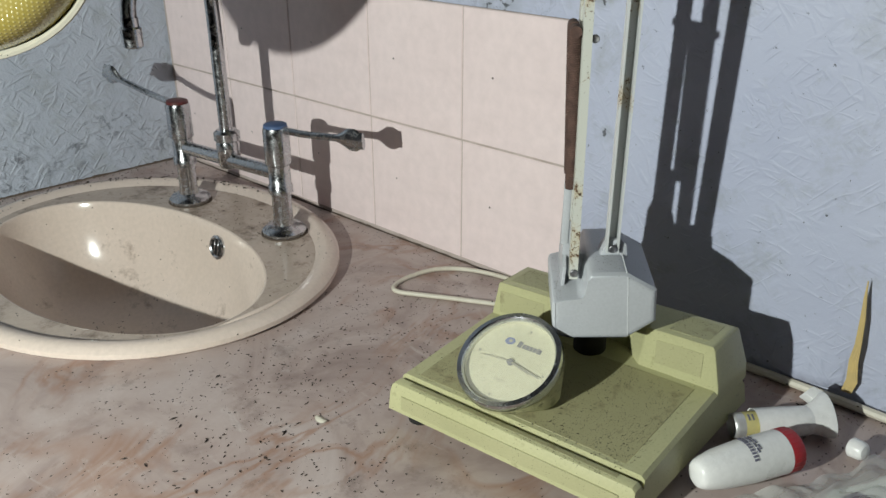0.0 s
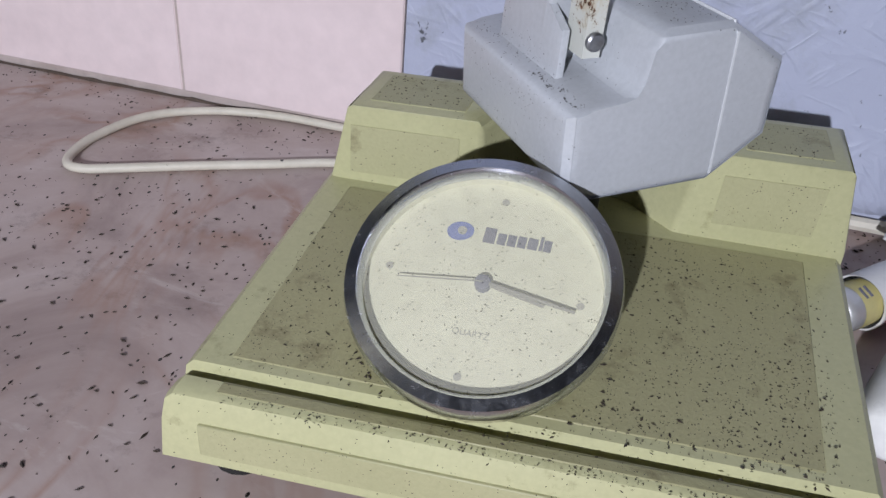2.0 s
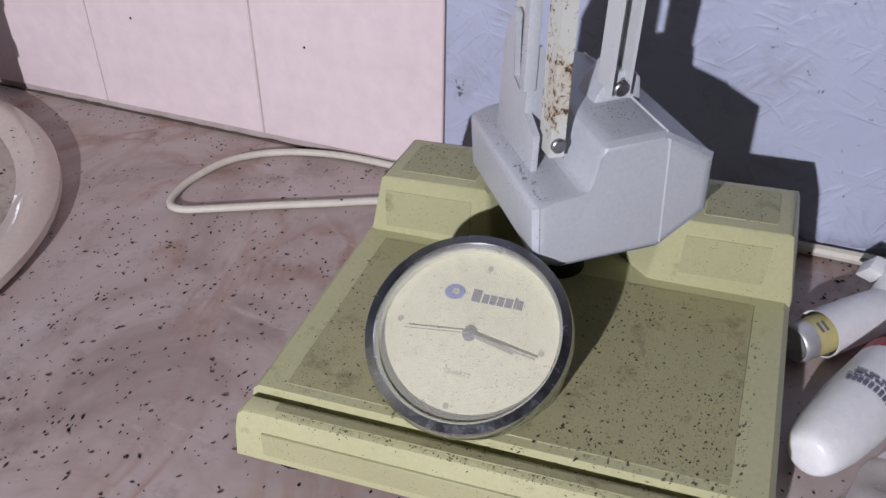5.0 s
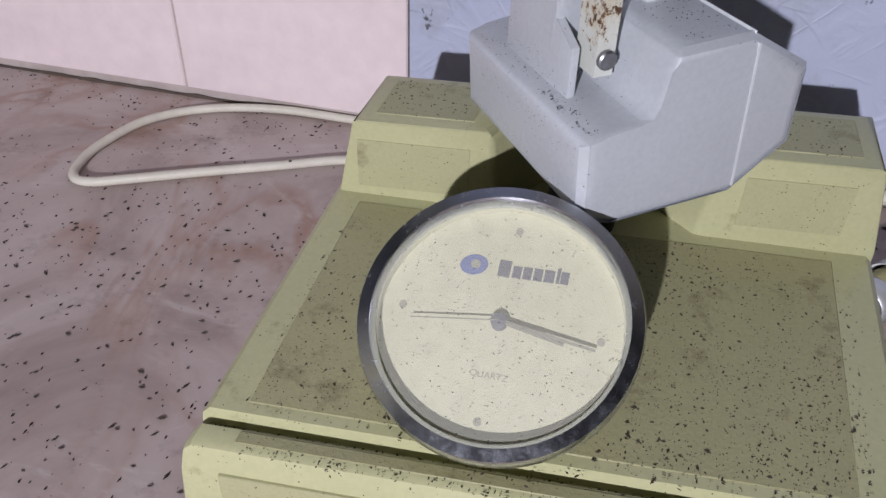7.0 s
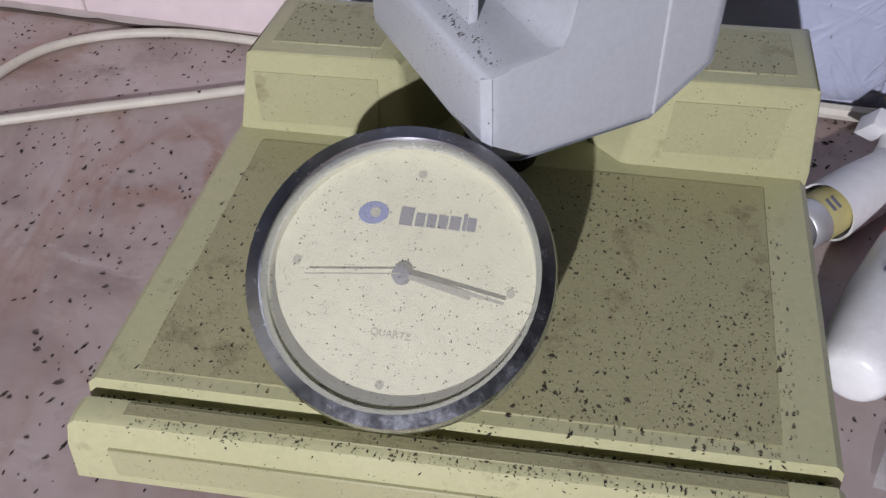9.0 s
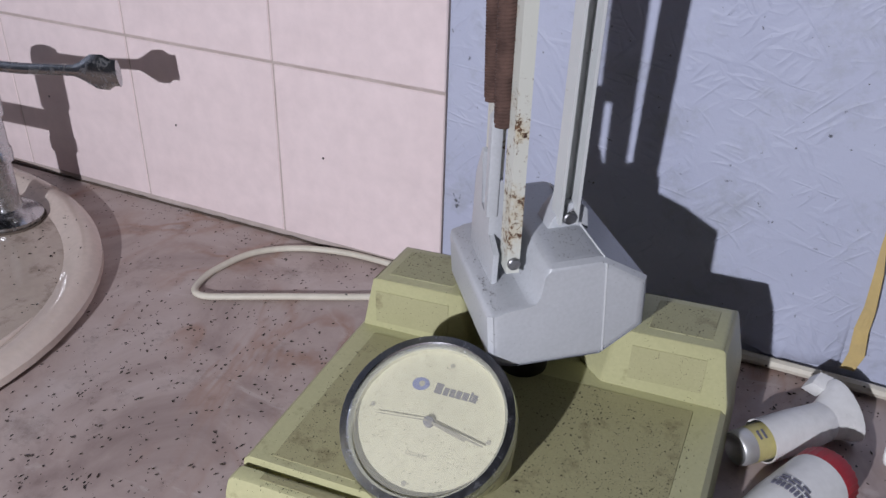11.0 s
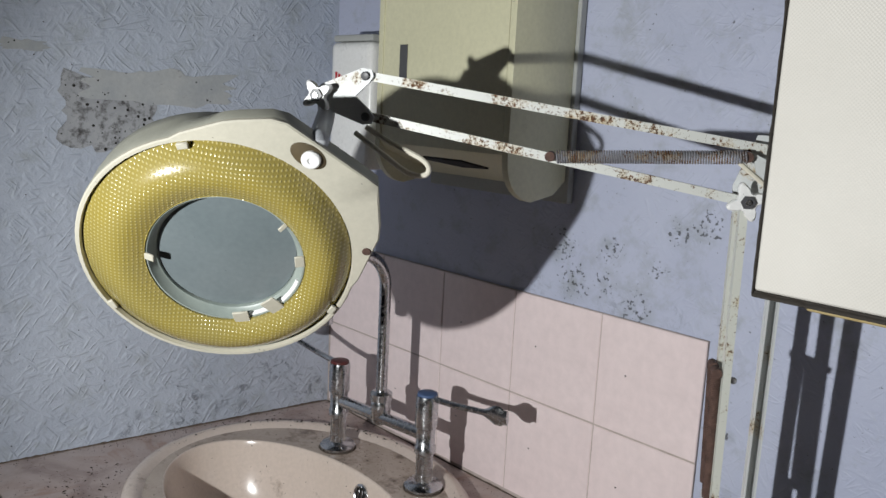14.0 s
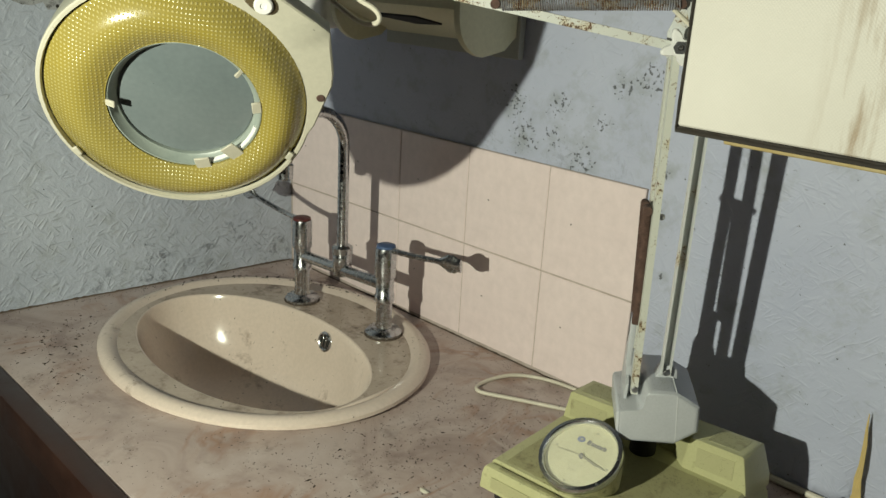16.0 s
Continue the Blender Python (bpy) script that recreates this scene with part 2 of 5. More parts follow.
def chrome_worn(name, base=(0.5, 0.51, 0.53), rough=0.14, crust=0.66, dull=0.42):
    m, nodes, links, bsdf = nodes_of(name)
    coord = nodes.new("ShaderNodeTexCoord").outputs["Object"]
    pit = noise_tex(nodes, links, coord, 160, 7, 0.75)
    lime = noise_tex(nodes, links, coord, 45, 6, 0.7)
    mask = ramp(nodes, links, lime, [(crust, (0, 0, 0)), (crust + 0.12, (1, 1, 1))])
    links.new(mix(nodes, links, mask, base, (0.33, 0.33, 0.31)), bsdf.inputs["Base Color"])
    links.new(ramp(nodes, links, pit, [(0.4, (rough,) * 3), (0.72, (dull,) * 3)]), bsdf.inputs["Roughness"])
    links.new(ramp(nodes, links, mask, [(0, (1, 1, 1)), (1, (0.5, 0.5, 0.5))]), bsdf.inputs["Metallic"])
    bump(nodes, links, bsdf, pit, 0.04, 0.0003)
    return m


def rusted_paint(name, paint, cover=0.6):
    """Old paint with rust breaking through in flecks."""
    m, nodes, links, bsdf = nodes_of(name)
    coord = nodes.new("ShaderNodeTexCoord").outputs["Object"]
    a, b = noise_tex(nodes, links, coord, 330, 8, 0.75), noise_tex(nodes, links, coord, 30, 4)
    mask = ramp(nodes, links, calc(nodes, links, "ADD", calc(nodes, links, "MULTIPLY", a, 0.6), calc(nodes, links, "MULTIPLY", b, 0.4)), [(cover - 0.015, (0, 0, 0)), (cover + 0.015, (1, 1, 1))])
    halo = ramp(nodes, links, calc(nodes, links, "ADD", calc(nodes, links, "MULTIPLY", a, 0.3), calc(nodes, links, "MULTIPLY", b, 0.7)), [(cover - 0.04, (0, 0, 0)), (cover + 0.08, (0.8, 0.8, 0.8))])
    col = mix(nodes, links, halo, paint, (0.46, 0.33, 0.12))
    rust = ramp(nodes, links, noise_tex(nodes, links, coord, 320, 4), [(0.3, (0.035, 0.018, 0.012)), (0.7, (0.16, 0.07, 0.028))])
    links.new(mix(nodes, links, mask, col, rust), bsdf.inputs["Base Color"])
    links.new(ramp(nodes, links, mask, [(0, (0.42,) * 3), (1, (0.9,) * 3)]), bsdf.inputs["Roughness"])
    bump(nodes, links, bsdf, mask, 0.25, 0.0004)
    return m


def see_through(name, tint, clear=0.8, rough=0.05):
    m, nodes, links, bsdf = nodes_of(name)
    out = nodes["Material Output"]
    t = nodes.new("ShaderNodeBsdfTransparent")
    t.inputs[0].default_value = (*tint, 1)
    bsdf.inputs["Base Color"].default_value = (*tint, 1)
    bsdf.inputs["Roughness"].default_value = rough
    coord = nodes.new("ShaderNodeTexCoord").outputs["Object"]
    dust = specks(nodes, links, coord, 800, 0.22, 0.45, 40)
    fac = calc(nodes, links, "SUBTRACT", 1 - clear, calc(nodes, links, "MULTIPLY", dust, -clear * 0.8))
    links.new(mix(nodes, links, dust, tint, (0.05, 0.04, 0.03)), bsdf.inputs["Base Color"])
    mx = nodes.new("ShaderNodeMixShader")
    links.new(fac, mx.inputs[0])
    links.new(t.outputs[0], mx.inputs[1])
    links.new(bsdf.outputs[0], mx.inputs[2])
    links.new(mx.outputs[0], out.inputs[0])
    return m


def dotted_plastic():
    """Amber prismatic diffuser with a fine grid of raised dots."""
    m, nodes, links, bsdf = nodes_of("amber_diffuser")
    coord = nodes.new("ShaderNodeTexCoord").outputs["Object"]
    v = nodes.new("ShaderNodeTexVoronoi")
    v.inputs["Scale"].default_value, v.inputs["Randomness"].default_value = 270, 0.0
    links.new(mapped(nodes, links, coord, (1, 1, 0.02), (0, 0, 12)), v.inputs["Vector"])
    dot = ramp(nodes, links, v.outputs["Distance"], [(0.12, (1, 1, 1)), (0.34, (0, 0, 0))])
    big = noise_tex(nodes, links, coord, 14, 4)
    col = mix(nodes, links, ramp(nodes, links, big, [(0.35, (0, 0, 0)), (0.7, (1, 1, 1))]), (0.27, 0.22, 0.065), (0.30, 0.235, 0.05))
    col = mix(nodes, links, calc(nodes, links, "MULTIPLY", dot, 0.55), col, (0.55, 0.48, 0.22))
    links.new(col, bsdf.inputs["Base Color"])
    bsdf.inputs["Roughness"].default_value = 0.22
    bsdf.inputs["Coat Weight"].default_value = 0.5
    bump(nodes, links, bsdf, dot, 0.5, 0.0008)
    return m


def canvas_board():
    """Off-white board faced with woven canvas, with one brown run of damp."""
    m, nodes, links, bsdf = nodes_of("woven_canvas_board")
    coord = nodes.new("ShaderNodeTexCoord").outputs["Object"]
    sep = nodes.new("ShaderNodeSeparateXYZ")
    links.new(coord, sep.inputs[0])
    wave = [calc(nodes, links, "SINE", calc(nodes, links, "ADD", calc(nodes, links, "MULTIPLY", sep.outputs[k], 2300.0), calc(nodes, links, "MULTIPLY", noise_tex(nodes, links, coord, 30 + 9 * k, 2), 9.0))) for k in (0, 2)]
    weave = calc(nodes, links, "ADD", calc(nodes, links, "MULTIPLY", wave[0], wave[1]), noise_tex(nodes, links, coord, 500, 3))
    col = mix(nodes, links, ramp(nodes, links, noise_tex(nodes, links, coord, 6, 5), [(0.3, (0, 0, 0)), (0.7, (1, 1, 1))]), (0.56, 0.535, 0.49), (0.62, 0.595, 0.55))
    col = mix(nodes, links, 0.10, col, ramp(nodes, links, weave, [(0.0, (0.6, 0.6, 0.6)), (1.0, (1, 1, 1))]), "MULTIPLY")
    run = noise_tex(nodes, links, mapped(nodes, links, coord, (1, 1, 0.12)), 55, 5, 0.7)
    near = calc(nodes, links, "SUBTRACT", 1.0, calc(nodes, links, "MULTIPLY", calc(nodes, links, "ABSOLUTE", calc(nodes, links, "SUBTRACT", sep.outputs[0], 0.135)), 28.0))
    mask = calc(nodes, links, "MULTIPLY", ramp(nodes, links, run, [(0.46, (0, 0, 0)), (0.62, (0.7, 0.7, 0.7))]), calc(nodes, links, "MAXIMUM", near, 0.0))
    col = mix(nodes, links, mask, col, (0.22, 0.13, 0.05))
    col = mix(nodes, links, specks(nodes, links, coord, 60, 0.07, 0.1), col, (0.03, 0.02, 0.015))
    links.new(col, bsdf.inputs["Base Color"])
    bsdf.inputs["Roughness"].default_value = 0.6
    bump(nodes, links, bsdf, weave, 0.3, 0.0004)
    return m


BLUE_WALL = wallpaper("wallpaper_back", (0.40, 0.43, 0.56), (0.47, 0.5, 0.62), {0: (-0.33, 0.0), 2: (1.20, 1.30)}, 1.3, ((-0.228, 1.285, 0.034), (-0.206, 1.243, 0.036), (-0.148, 1.294, 0.026), (-0.055, 1.331, 0.026), (-0.018, 1.343, 0.028), (-0.106, 1.227, 0.034), (-0.153, 1.248, 0.026), (-0.08, 1.28, 0.02), (0.02, 1.235, 0.016), (0.009, 0.970, 0.012), (0.036, 1.101, 0.011)))
LEFT_WALL = wallpaper("wallpaper_left", (0.37, 0.41, 0.49), (0.46, 0.5, 0.58), {1: (-0.5, 0.1), 2: (0.82, 1.02)}, 4.1)
PLASTER = surface("dull_plaster", (0.07, 0.075, 0.085), (0.1, 0.1, 0.11), 3, 0.8)
LAMINATE = marble_laminate()
PINK_TILE = surface("pink_tile", (0.80, 0.675, 0.675), (0.84, 0.715, 0.715), 9, 0.22, fine=60, relief=0.05, dots=(50, 0.06, 0.14))
GROUT = surface("dirty_grout", (0.55, 0.47, 0.44), (0.40, 0.33, 0.30), 30, 0.9)
CERAMIC = surface("champagne_ceramic", (0.68, 0.575, 0.50), (0.72, 0.61, 0.54), 7, 0.14, relief=0.03, dirt=(0.2, 0.14, 0.105), dirt_at=0.65, dots=(160, 0.16, 0.2))
CERAMIC_DIRTY = surface("grimy_ceramic", (0.56, 0.47, 0.40), (0.44, 0.36, 0.30), 11, 0.22, relief=0.03, dirt=(0.17, 0.125, 0.095), dirt_at=0.57, dots=(160, 0.2, 0.35))
CHROME = chrome_worn("worn_chrome")
DULL_STEEL = chrome_worn("dull_steel", (0.26, 0.26, 0.27), 0.35, 0.55, 0.6)
RING_CHROME = chrome_worn("bezel_chrome", (0.58, 0.60, 0.65), 0.19, 0.95, 0.32)
DARK = surface("black_void", (0.01, 0.01, 0.01), (0.02, 0.018, 0.016), 20, 0.8)
RED = surface("red_plastic", (0.55, 0.02, 0.03), (0.45, 0.02, 0.03), 30, 0.4)
BLUE = surface("blue_plastic", (0.05, 0.10, 0.22), (0.08, 0.13, 0.26), 60, 0.5)
DULL_RED = surface("dull_red_plastic", (0.13, 0.02, 0.02), (0.08, 0.025, 0.022), 80, 0.5)
PURPLE = surface("purple_print", (0.05, 0.02, 0.06), (0.09, 0.03, 0.08), 60, 0.5)
LIME = surface("olive_cream_plastic", (0.455, 0.45, 0.25), (0.49, 0.48, 0.275), 14, 0.38, fine=420, relief=0.12, depth=0.0003, dirt=(0.15, 0.12, 0.055), dirt_at=0.66, dots=(700, 0.20, 0.40))
LIME_GRAIN = surface("stippled_olive_plastic", (0.395, 0.385, 0.215), (0.435, 0.42, 0.24), 16, 0.55, fine=650, relief=0.5, depth=0.0005, dirt=(0.15, 0.125, 0.06), dirt_at=0.65, dots=(850, 0.24, 0.62))
SEAM = surface("pale_seam", (0.60, 0.62, 0.64), (0.66, 0.68, 0.70), 40, 0.4)
MOULDY_CASE = surface("mouldy_cream_plastic", (0.455, 0.45, 0.25), (0.49, 0.48, 0.275), 40, 0.4, fine=420, relief=0.2, depth=0.0003, dirt=(0.035, 0.036, 0.014), dirt_at=0.57, dots=(500, 0.24, 0.5))
GRIP_GRAIN = surface("dirt_dulled_olive_plastic", (0.33, 0.315, 0.17), (0.375, 0.355, 0.195), 16, 0.55, fine=650, relief=0.5, depth=0.0005, dirt=(0.13, 0.105, 0.05), dirt_at=0.62, dots=(850, 0.24, 0.62))
GREY_PLASTIC = surface("pale_grey_plastic", (0.45, 0.47, 0.5), (0.5, 0.52, 0.55), 16, 0.36, fine=500, relief=0.08, depth=0.0003, dots=(900, 0.24, 0.40))
PALE_PAINT = rusted_paint("rust_flecked_paint", (0.56, 0.57, 0.52), 0.574)
CLEAN_PAINT = rusted_paint("lightly_rusted_paint", (0.55, 0.57, 0.57), 0.61)
WHITE_PLASTIC = surface("white_plastic", (0.82, 0.82, 0.81), (0.86, 0.86, 0.85), 20, 0.3, dots=(260, 0.1, 0.1))
CREAM_METAL = surface("cream_enamel", (0.62, 0.6, 0.42), (0.66, 0.635, 0.45), 6, 0.42, dirt=(0.35, 0.32, 0.2), dirt_at=0.72, dots=(120, 0.08, 0.12))
GREY_EDGE = surface("grey_steel_edge", (0.36, 0.37, 0.36), (0.42, 0.43, 0.42), 10, 0.5)
BOARD = surface("canvas_white_board", (0.52, 0.5, 0.44), (0.57, 0.545, 0.48), 5, 0.6, fine=300, relief=0.35, depth=0.0006, dirt=(0.42, 0.36, 0.2), dirt_at=0.74, dots=(60, 0.07, 0.1))
DOOR_BOARD = canvas_board()
DARK_WOOD = surface("dark_stained_wood", (0.022, 0.01, 0.008), (0.04, 0.018, 0.013), 18, 0.4)
RAW_WOOD = surface("raw_chipboard", (0.42, 0.34, 0.18), (0.36, 0.27, 0.12), 40, 0.8)
RUSTY_ARM = rusted_paint("rust_pitted_paint", (0.56, 0.57, 0.54), 0.545)
SPRING = rusted_paint("rusty_spring_steel", (0.2, 0.2, 0.22), 0.525)
RUST = surface("rust", (0.045, 0.022, 0.017), (0.13, 0.075, 0.06), 90, 0.85, relief=0.5)
SHELL = surface("yellowed_lamp_shell", (0.5, 0.48, 0.4), (0.55, 0.52, 0.43), 12, 0.45, dirt=(0.4, 0.33, 0.18), dirt_at=0.7, dots=(200, 0.12, 0.2))
SHELL_GREY = surface("grey_lamp_shell", (0.34, 0.34, 0.29), (0.4, 0.4, 0.34), 10, 0.45)
AMBER = dotted_plastic()
DIAL = surface("cream_dial", (0.68, 0.67, 0.53), (0.73, 0.715, 0.58), 25, 0.5, dots=(900, 0.2, 0.4))
INK = surface("grey_ink", (0.13, 0.13, 0.18), (0.18, 0.18, 0.23), 50, 0.6)
BLUE_INK = surface("blue_ink", (0.12, 0.16, 0.45), (0.18, 0.22, 0.5), 60, 0.6)
PALE_INK = surface("pale_ink", (0.38, 0.37, 0.33), (0.42, 0.41, 0.36), 60, 0.6)
HAND_GREY = surface("pale_hand", (0.3, 0.29, 0.26), (0.36, 0.35, 0.31), 60, 0.5)
GRIME = surface("black_grime", (0.022, 0.018, 0.015), (0.035, 0.028, 0.022), 50, 0.9, relief=0.6)
BROWN_DIRT = surface("brown_dirt", (0.075, 0.055, 0.042), (0.12, 0.09, 0.07), 60, 0.95, relief=0.6)
COLLAR = surface("grey_green_collar", (0.24, 0.28, 0.26), (0.3, 0.34, 0.31), 20, 0.4)
# dark brown for the shade inside the face plate's cut-out
CUTOUT_SHADE = surface("dark_cutout_shade", (0.06, 0.045, 0.025), (0.09, 0.065, 0.03), 40, 0.6)
SLOT_GREY = surface("dark_window", (0.06, 0.06, 0.065), (0.09, 0.09, 0.095), 30, 0.4)
CLOCK_GLASS = see_through("dusty_clear_glass", (0.80, 0.79, 0.70), 0.74)
LENS = surface("dusty_grey_lens", (0.14, 0.17, 0.18), (0.18, 0.21, 0.22), 8, 0.12, relief=0.02, dots=(200, 0.06, 0.1))
CABLE = surface("dirty_white_cable", (0.62, 0.58, 0.48), (0.7, 0.66, 0.56), 40, 0.5, dots=(160, 0.2, 0.2))
SILVER = surface("canister_metal", (0.62, 0.62, 0.62), (0.7, 0.7, 0.7), 60, 0.38, metal=0.6, dots=(300, 0.1, 0.15))
LABEL = surface("yellow_label", (0.62, 0.55, 0.22), (0.55, 0.5, 0.24), 60, 0.55)
FILM = see_through("milky_plastic_film", (0.88, 0.89, 0.87), 0.72, 0.12)
PRINT = surface("printed_paper", (0.82, 0.82, 0.77), (0.75, 0.76, 0.7), 30, 0.5, dirt=(0.42, 0.48, 0.38), dirt_at=0.72)
PALE_PATCH = surface("torn_pale_paper", (0.34, 0.36, 0.38), (0.44, 0.45, 0.45), 22, 0.9, relief=0.5, dirt=(0.16, 0.15, 0.13), dirt_at=0.66, dots=(120, 0.22, 0.25))
MOULD = surface("mouldy_torn_paper", (0.30, 0.31, 0.33), (0.40, 0.41, 0.43), 26, 0.9, relief=0.5, dirt=(0.03, 0.026, 0.024), dirt_at=0.545, dots=(120, 0.34, 0.4))
PEEL = surface("torn_backing_paper", (0.62, 0.46, 0.18), (0.55, 0.42, 0.2), 50, 0.8)
DROPPING = surface("dark_dropping", (0.02, 0.015, 0.012), (0.05, 0.035, 0.025), 60, 0.9)
FLOORING = surface("worn_lino", (0.07, 0.055, 0.045), (0.1, 0.08, 0.065), 5, 0.6)

# ---- the room ----
TOP = 0.9           # worktop height
SKEW = math.atan(0.11)
wall_back = structure("wall_back", box((-1.2, 0.005, 0), (2.2, 0.12, 2.5)), BLUE_WALL, "pale blue relief wallpaper wall with mould above pink tiles")
wall_left = structure("wall_left", box((-0.12, -2.8, 0), (0.0, 0.1, 2.5)), LEFT_WALL, "pale blue straw-relief wallpaper wall, mouldy near the worktop")
wall_left.matrix_world = Matrix.Translation((-0.765, 0, 0)) @ Matrix.Rotation(-SKEW, 4, "Z")
structure("wall_right", box((2.2, -2.8, 0), (2.32, 0.12, 2.5)), PLASTER, "plain painted wall")
structure("wall_front", box((-1.4, -2.92, 0), (2.32, -2.8, 2.5)), PLASTER, "plain painted wall")
structure("ceiling", box((-1.4, -2.92, 2.5), (2.32, 0.12, 2.6)), PLASTER, "plain painted ceiling")
structure("floor", box((-1.4, -2.92, -0.1), (2.32, 0.12, 0)), FLOORING, "worn brown lino floor")


def worktop_mesh(cx, cy, a, b, x0, x1, y0, y1, z0, z1):
    """A slab with an oval cut-out."""
    angles = [2 * math.pi * i / 64 for i in range(64)] + [math.atan2(y - cy, x - cx) % (2 * math.pi) for x in (x0, x1) for y in (y0, y1)]
    inner, outer = [], []
    for t in sorted(angles):
        c, s = math.cos(t), math.sin(t)
        k = min((x1 - cx) / c if c > 1e-9 else (x0 - cx) / c if c < -1e-9 else 1e9, (y1 - cy) / s if s > 1e-9 else (y0 - cy) / s if s < -1e-9 else 1e9)
        e = 1 / math.hypot(c / a, s / b)
        inner.append((cx + e * c, cy + e * s))
        outer.append((cx + k * c, cy + k * s))
    up = lambda pts, z: [Vector((x, y, z)) for x, y in pts]
    return loft([up(inner, z0), up(inner, z1), up(outer, z1), up(outer, z0), up(inner, z0)], (False, False))


worktop = thing("worktop", "pinkish grey marble-effect laminate worktop with black specks", "worktop")
part("slab", worktop_mesh(-0.468, -0.255, 0.25, 0.205, -0.86, 1.5, -0.577, 0.0045, TOP - 0.03, TOP), LAMINATE, worktop, smooth=False)
part("front_edge", box((-0.9, -0.607, TOP - 0.055), (1.5, -0.5775, TOP + 0.001), 0.006), DARK_WOOD, worktop, "dark stained wooden front edge")
vanity = thing("vanity_cabinet", "dark stained wooden cabinet under the worktop", "cabinet")
part("front_panel", box((-0.84, -0.57, 0.0), (1.5, -0.55, TOP - 0.056), 0.002), DARK_WOOD, vanity)
part("end_panel", box((1.48, -0.549, 0.0), (1.5, 0.004, TOP - 0.031), 0.002), DARK_WOOD, vanity)

def grime_bead(p, q, r, seed):
    p, q = Vector(p), Vector(q)
    n = 90
    return tube([p + (q - p) * i / n + Vector((0, 0, 0.0008 * noise.noise(Vector((i * 0.5, seed, 0))))) for i in range(n + 1)], lambda t: r * (0.55 + 0.9 * abs(noise.noise(Vector((t * 40, seed, 3.0))))), 6)


structure("trim", grime_bead((-0.828, -0.565, TOP + 0.0005), (-0.7655, -0.002, TOP + 0.0005), 0.0032, 1.0), BROWN_DIRT, "brown dirt line where the worktop meets the wall", True)
structure("trim", grime_bead((-0.764, -0.0008, TOP + 0.0004), (-0.001, -0.0008, TOP + 0.0004), 0.0017, 2.0), BROWN_DIRT, "brown dirt line below the tiles", True)
sealant = structure("trim", tube(smooth_path([(0.006, -0.002, TOP + 0.003), (0.2, -0.001, TOP + 0.004), (0.3, -0.003, TOP + 0.006), (0.5, -0.002, TOP + 0.004), (1.4, -0.002, TOP + 0.004)], 8), 0.0042, 8), CABLE, "white sealant bead along the back of the worktop", True)

# ---- basin ----
basin = thing("basin", "champagne pink oval inset ceramic basin, dusty", "sink", (-0.468, -0.255, TOP))
BX, BY = 0.004, -0.030


def basin_rings():
    rows = []
    for a, b, z, k in ((0.262, 0.217, 0.0005, 0), (0.271, 0.226, 0.001, 0), (0.2755, 0.2305, 0.005, 0), (0.275, 0.230, 0.010, 0), (0.270, 0.225, 0.0148, 0), (0.263, 0.218, 0.0165, 0), (0.256, 0.211, 0.0155, 0), (0.250, 0.205, 0.0115, 0), (0.247, 0.201, 0.0098, 0.05), (0.241, 0.180, 0.0095, 0.5),
                       (0.2315, 0.1395, 0.0095, 1), (0.2295, 0.1375, 0.0088, 1), (0.2283, 0.1363, 0.0068, 1), (0.226, 0.134, -0.004, 1), (0.219, 0.128, -0.03, 1), (0.207, 0.120, -0.062, 1), (0.185, 0.107, -0.094, 1), (0.150, 0.088, -0.118, 1), (0.09, 0.056, -0.131, 1), (0.03, 0.026, -0.135, 1)):
        rows.append(ellipse(BX * k, BY * k, z, a, b, 72))
    return rows


rings = basin_rings()
part("rim", loft(rings[:9], (False, False)), CERAMIC, basin)
part("tap_shelf", loft(rings[8:11], (False, False)), CERAMIC_DIRTY, basin, "grime-filmed shelf behind the bowl")
part("bowl", loft(rings[10:], (False, True)), CERAMIC, basin)
part("soap_ridge", tube(smooth_path([(0.2385, -0.050, 0.0088), (0.2425, -0.012, 0.0092), (0.2425, 0.02, 0.0092), (0.236, 0.055, 0.0088)], 8), lambda t: 0.001 + 0.0022 * math.sin(math.pi * t), 10), CERAMIC, basin)
ring = part("overflow", lathe([(0.016, 0), (0.0165, 0.003), (0.0135, 0.0045), (0.0115, 0.003), (0.011, -0.001)], 24, Matrix.Translation((0.02, 0.1000, -0.018)) @ Matrix.Rotation(radians(78), 4, "X"), cap=(True, False)), CHROME, basin, "dull chrome overflow grille")
part("overflow_hole", lathe([(0.0112, 0.0), (0.0112, 0.0021)], 20, Matrix.Translation((0.02, 0.1000, -0.018)) @ Matrix.Rotation(radians(78), 4, "X")), DARK, ring)
for sx in (-0.004, 0.004):
    part("grille_bar", box((sx - 0.001, -0.010, 0.0024), (sx + 0.001, 0.010, 0.0036), 0.0003, 1, None), CHROME, ring).matrix_local = Matrix.Translation((0.02, 0.1000, -0.018)) @ Matrix.Rotation(radians(78), 4, "X")
part("waste", lathe([(0.022, -0.1348), (0.022, -0.1325), (0.016, -0.1315), (0.006, -0.133)], 24, Matrix.Translation((BX, BY, 0))), CHROME, basin, "chrome waste outlet")

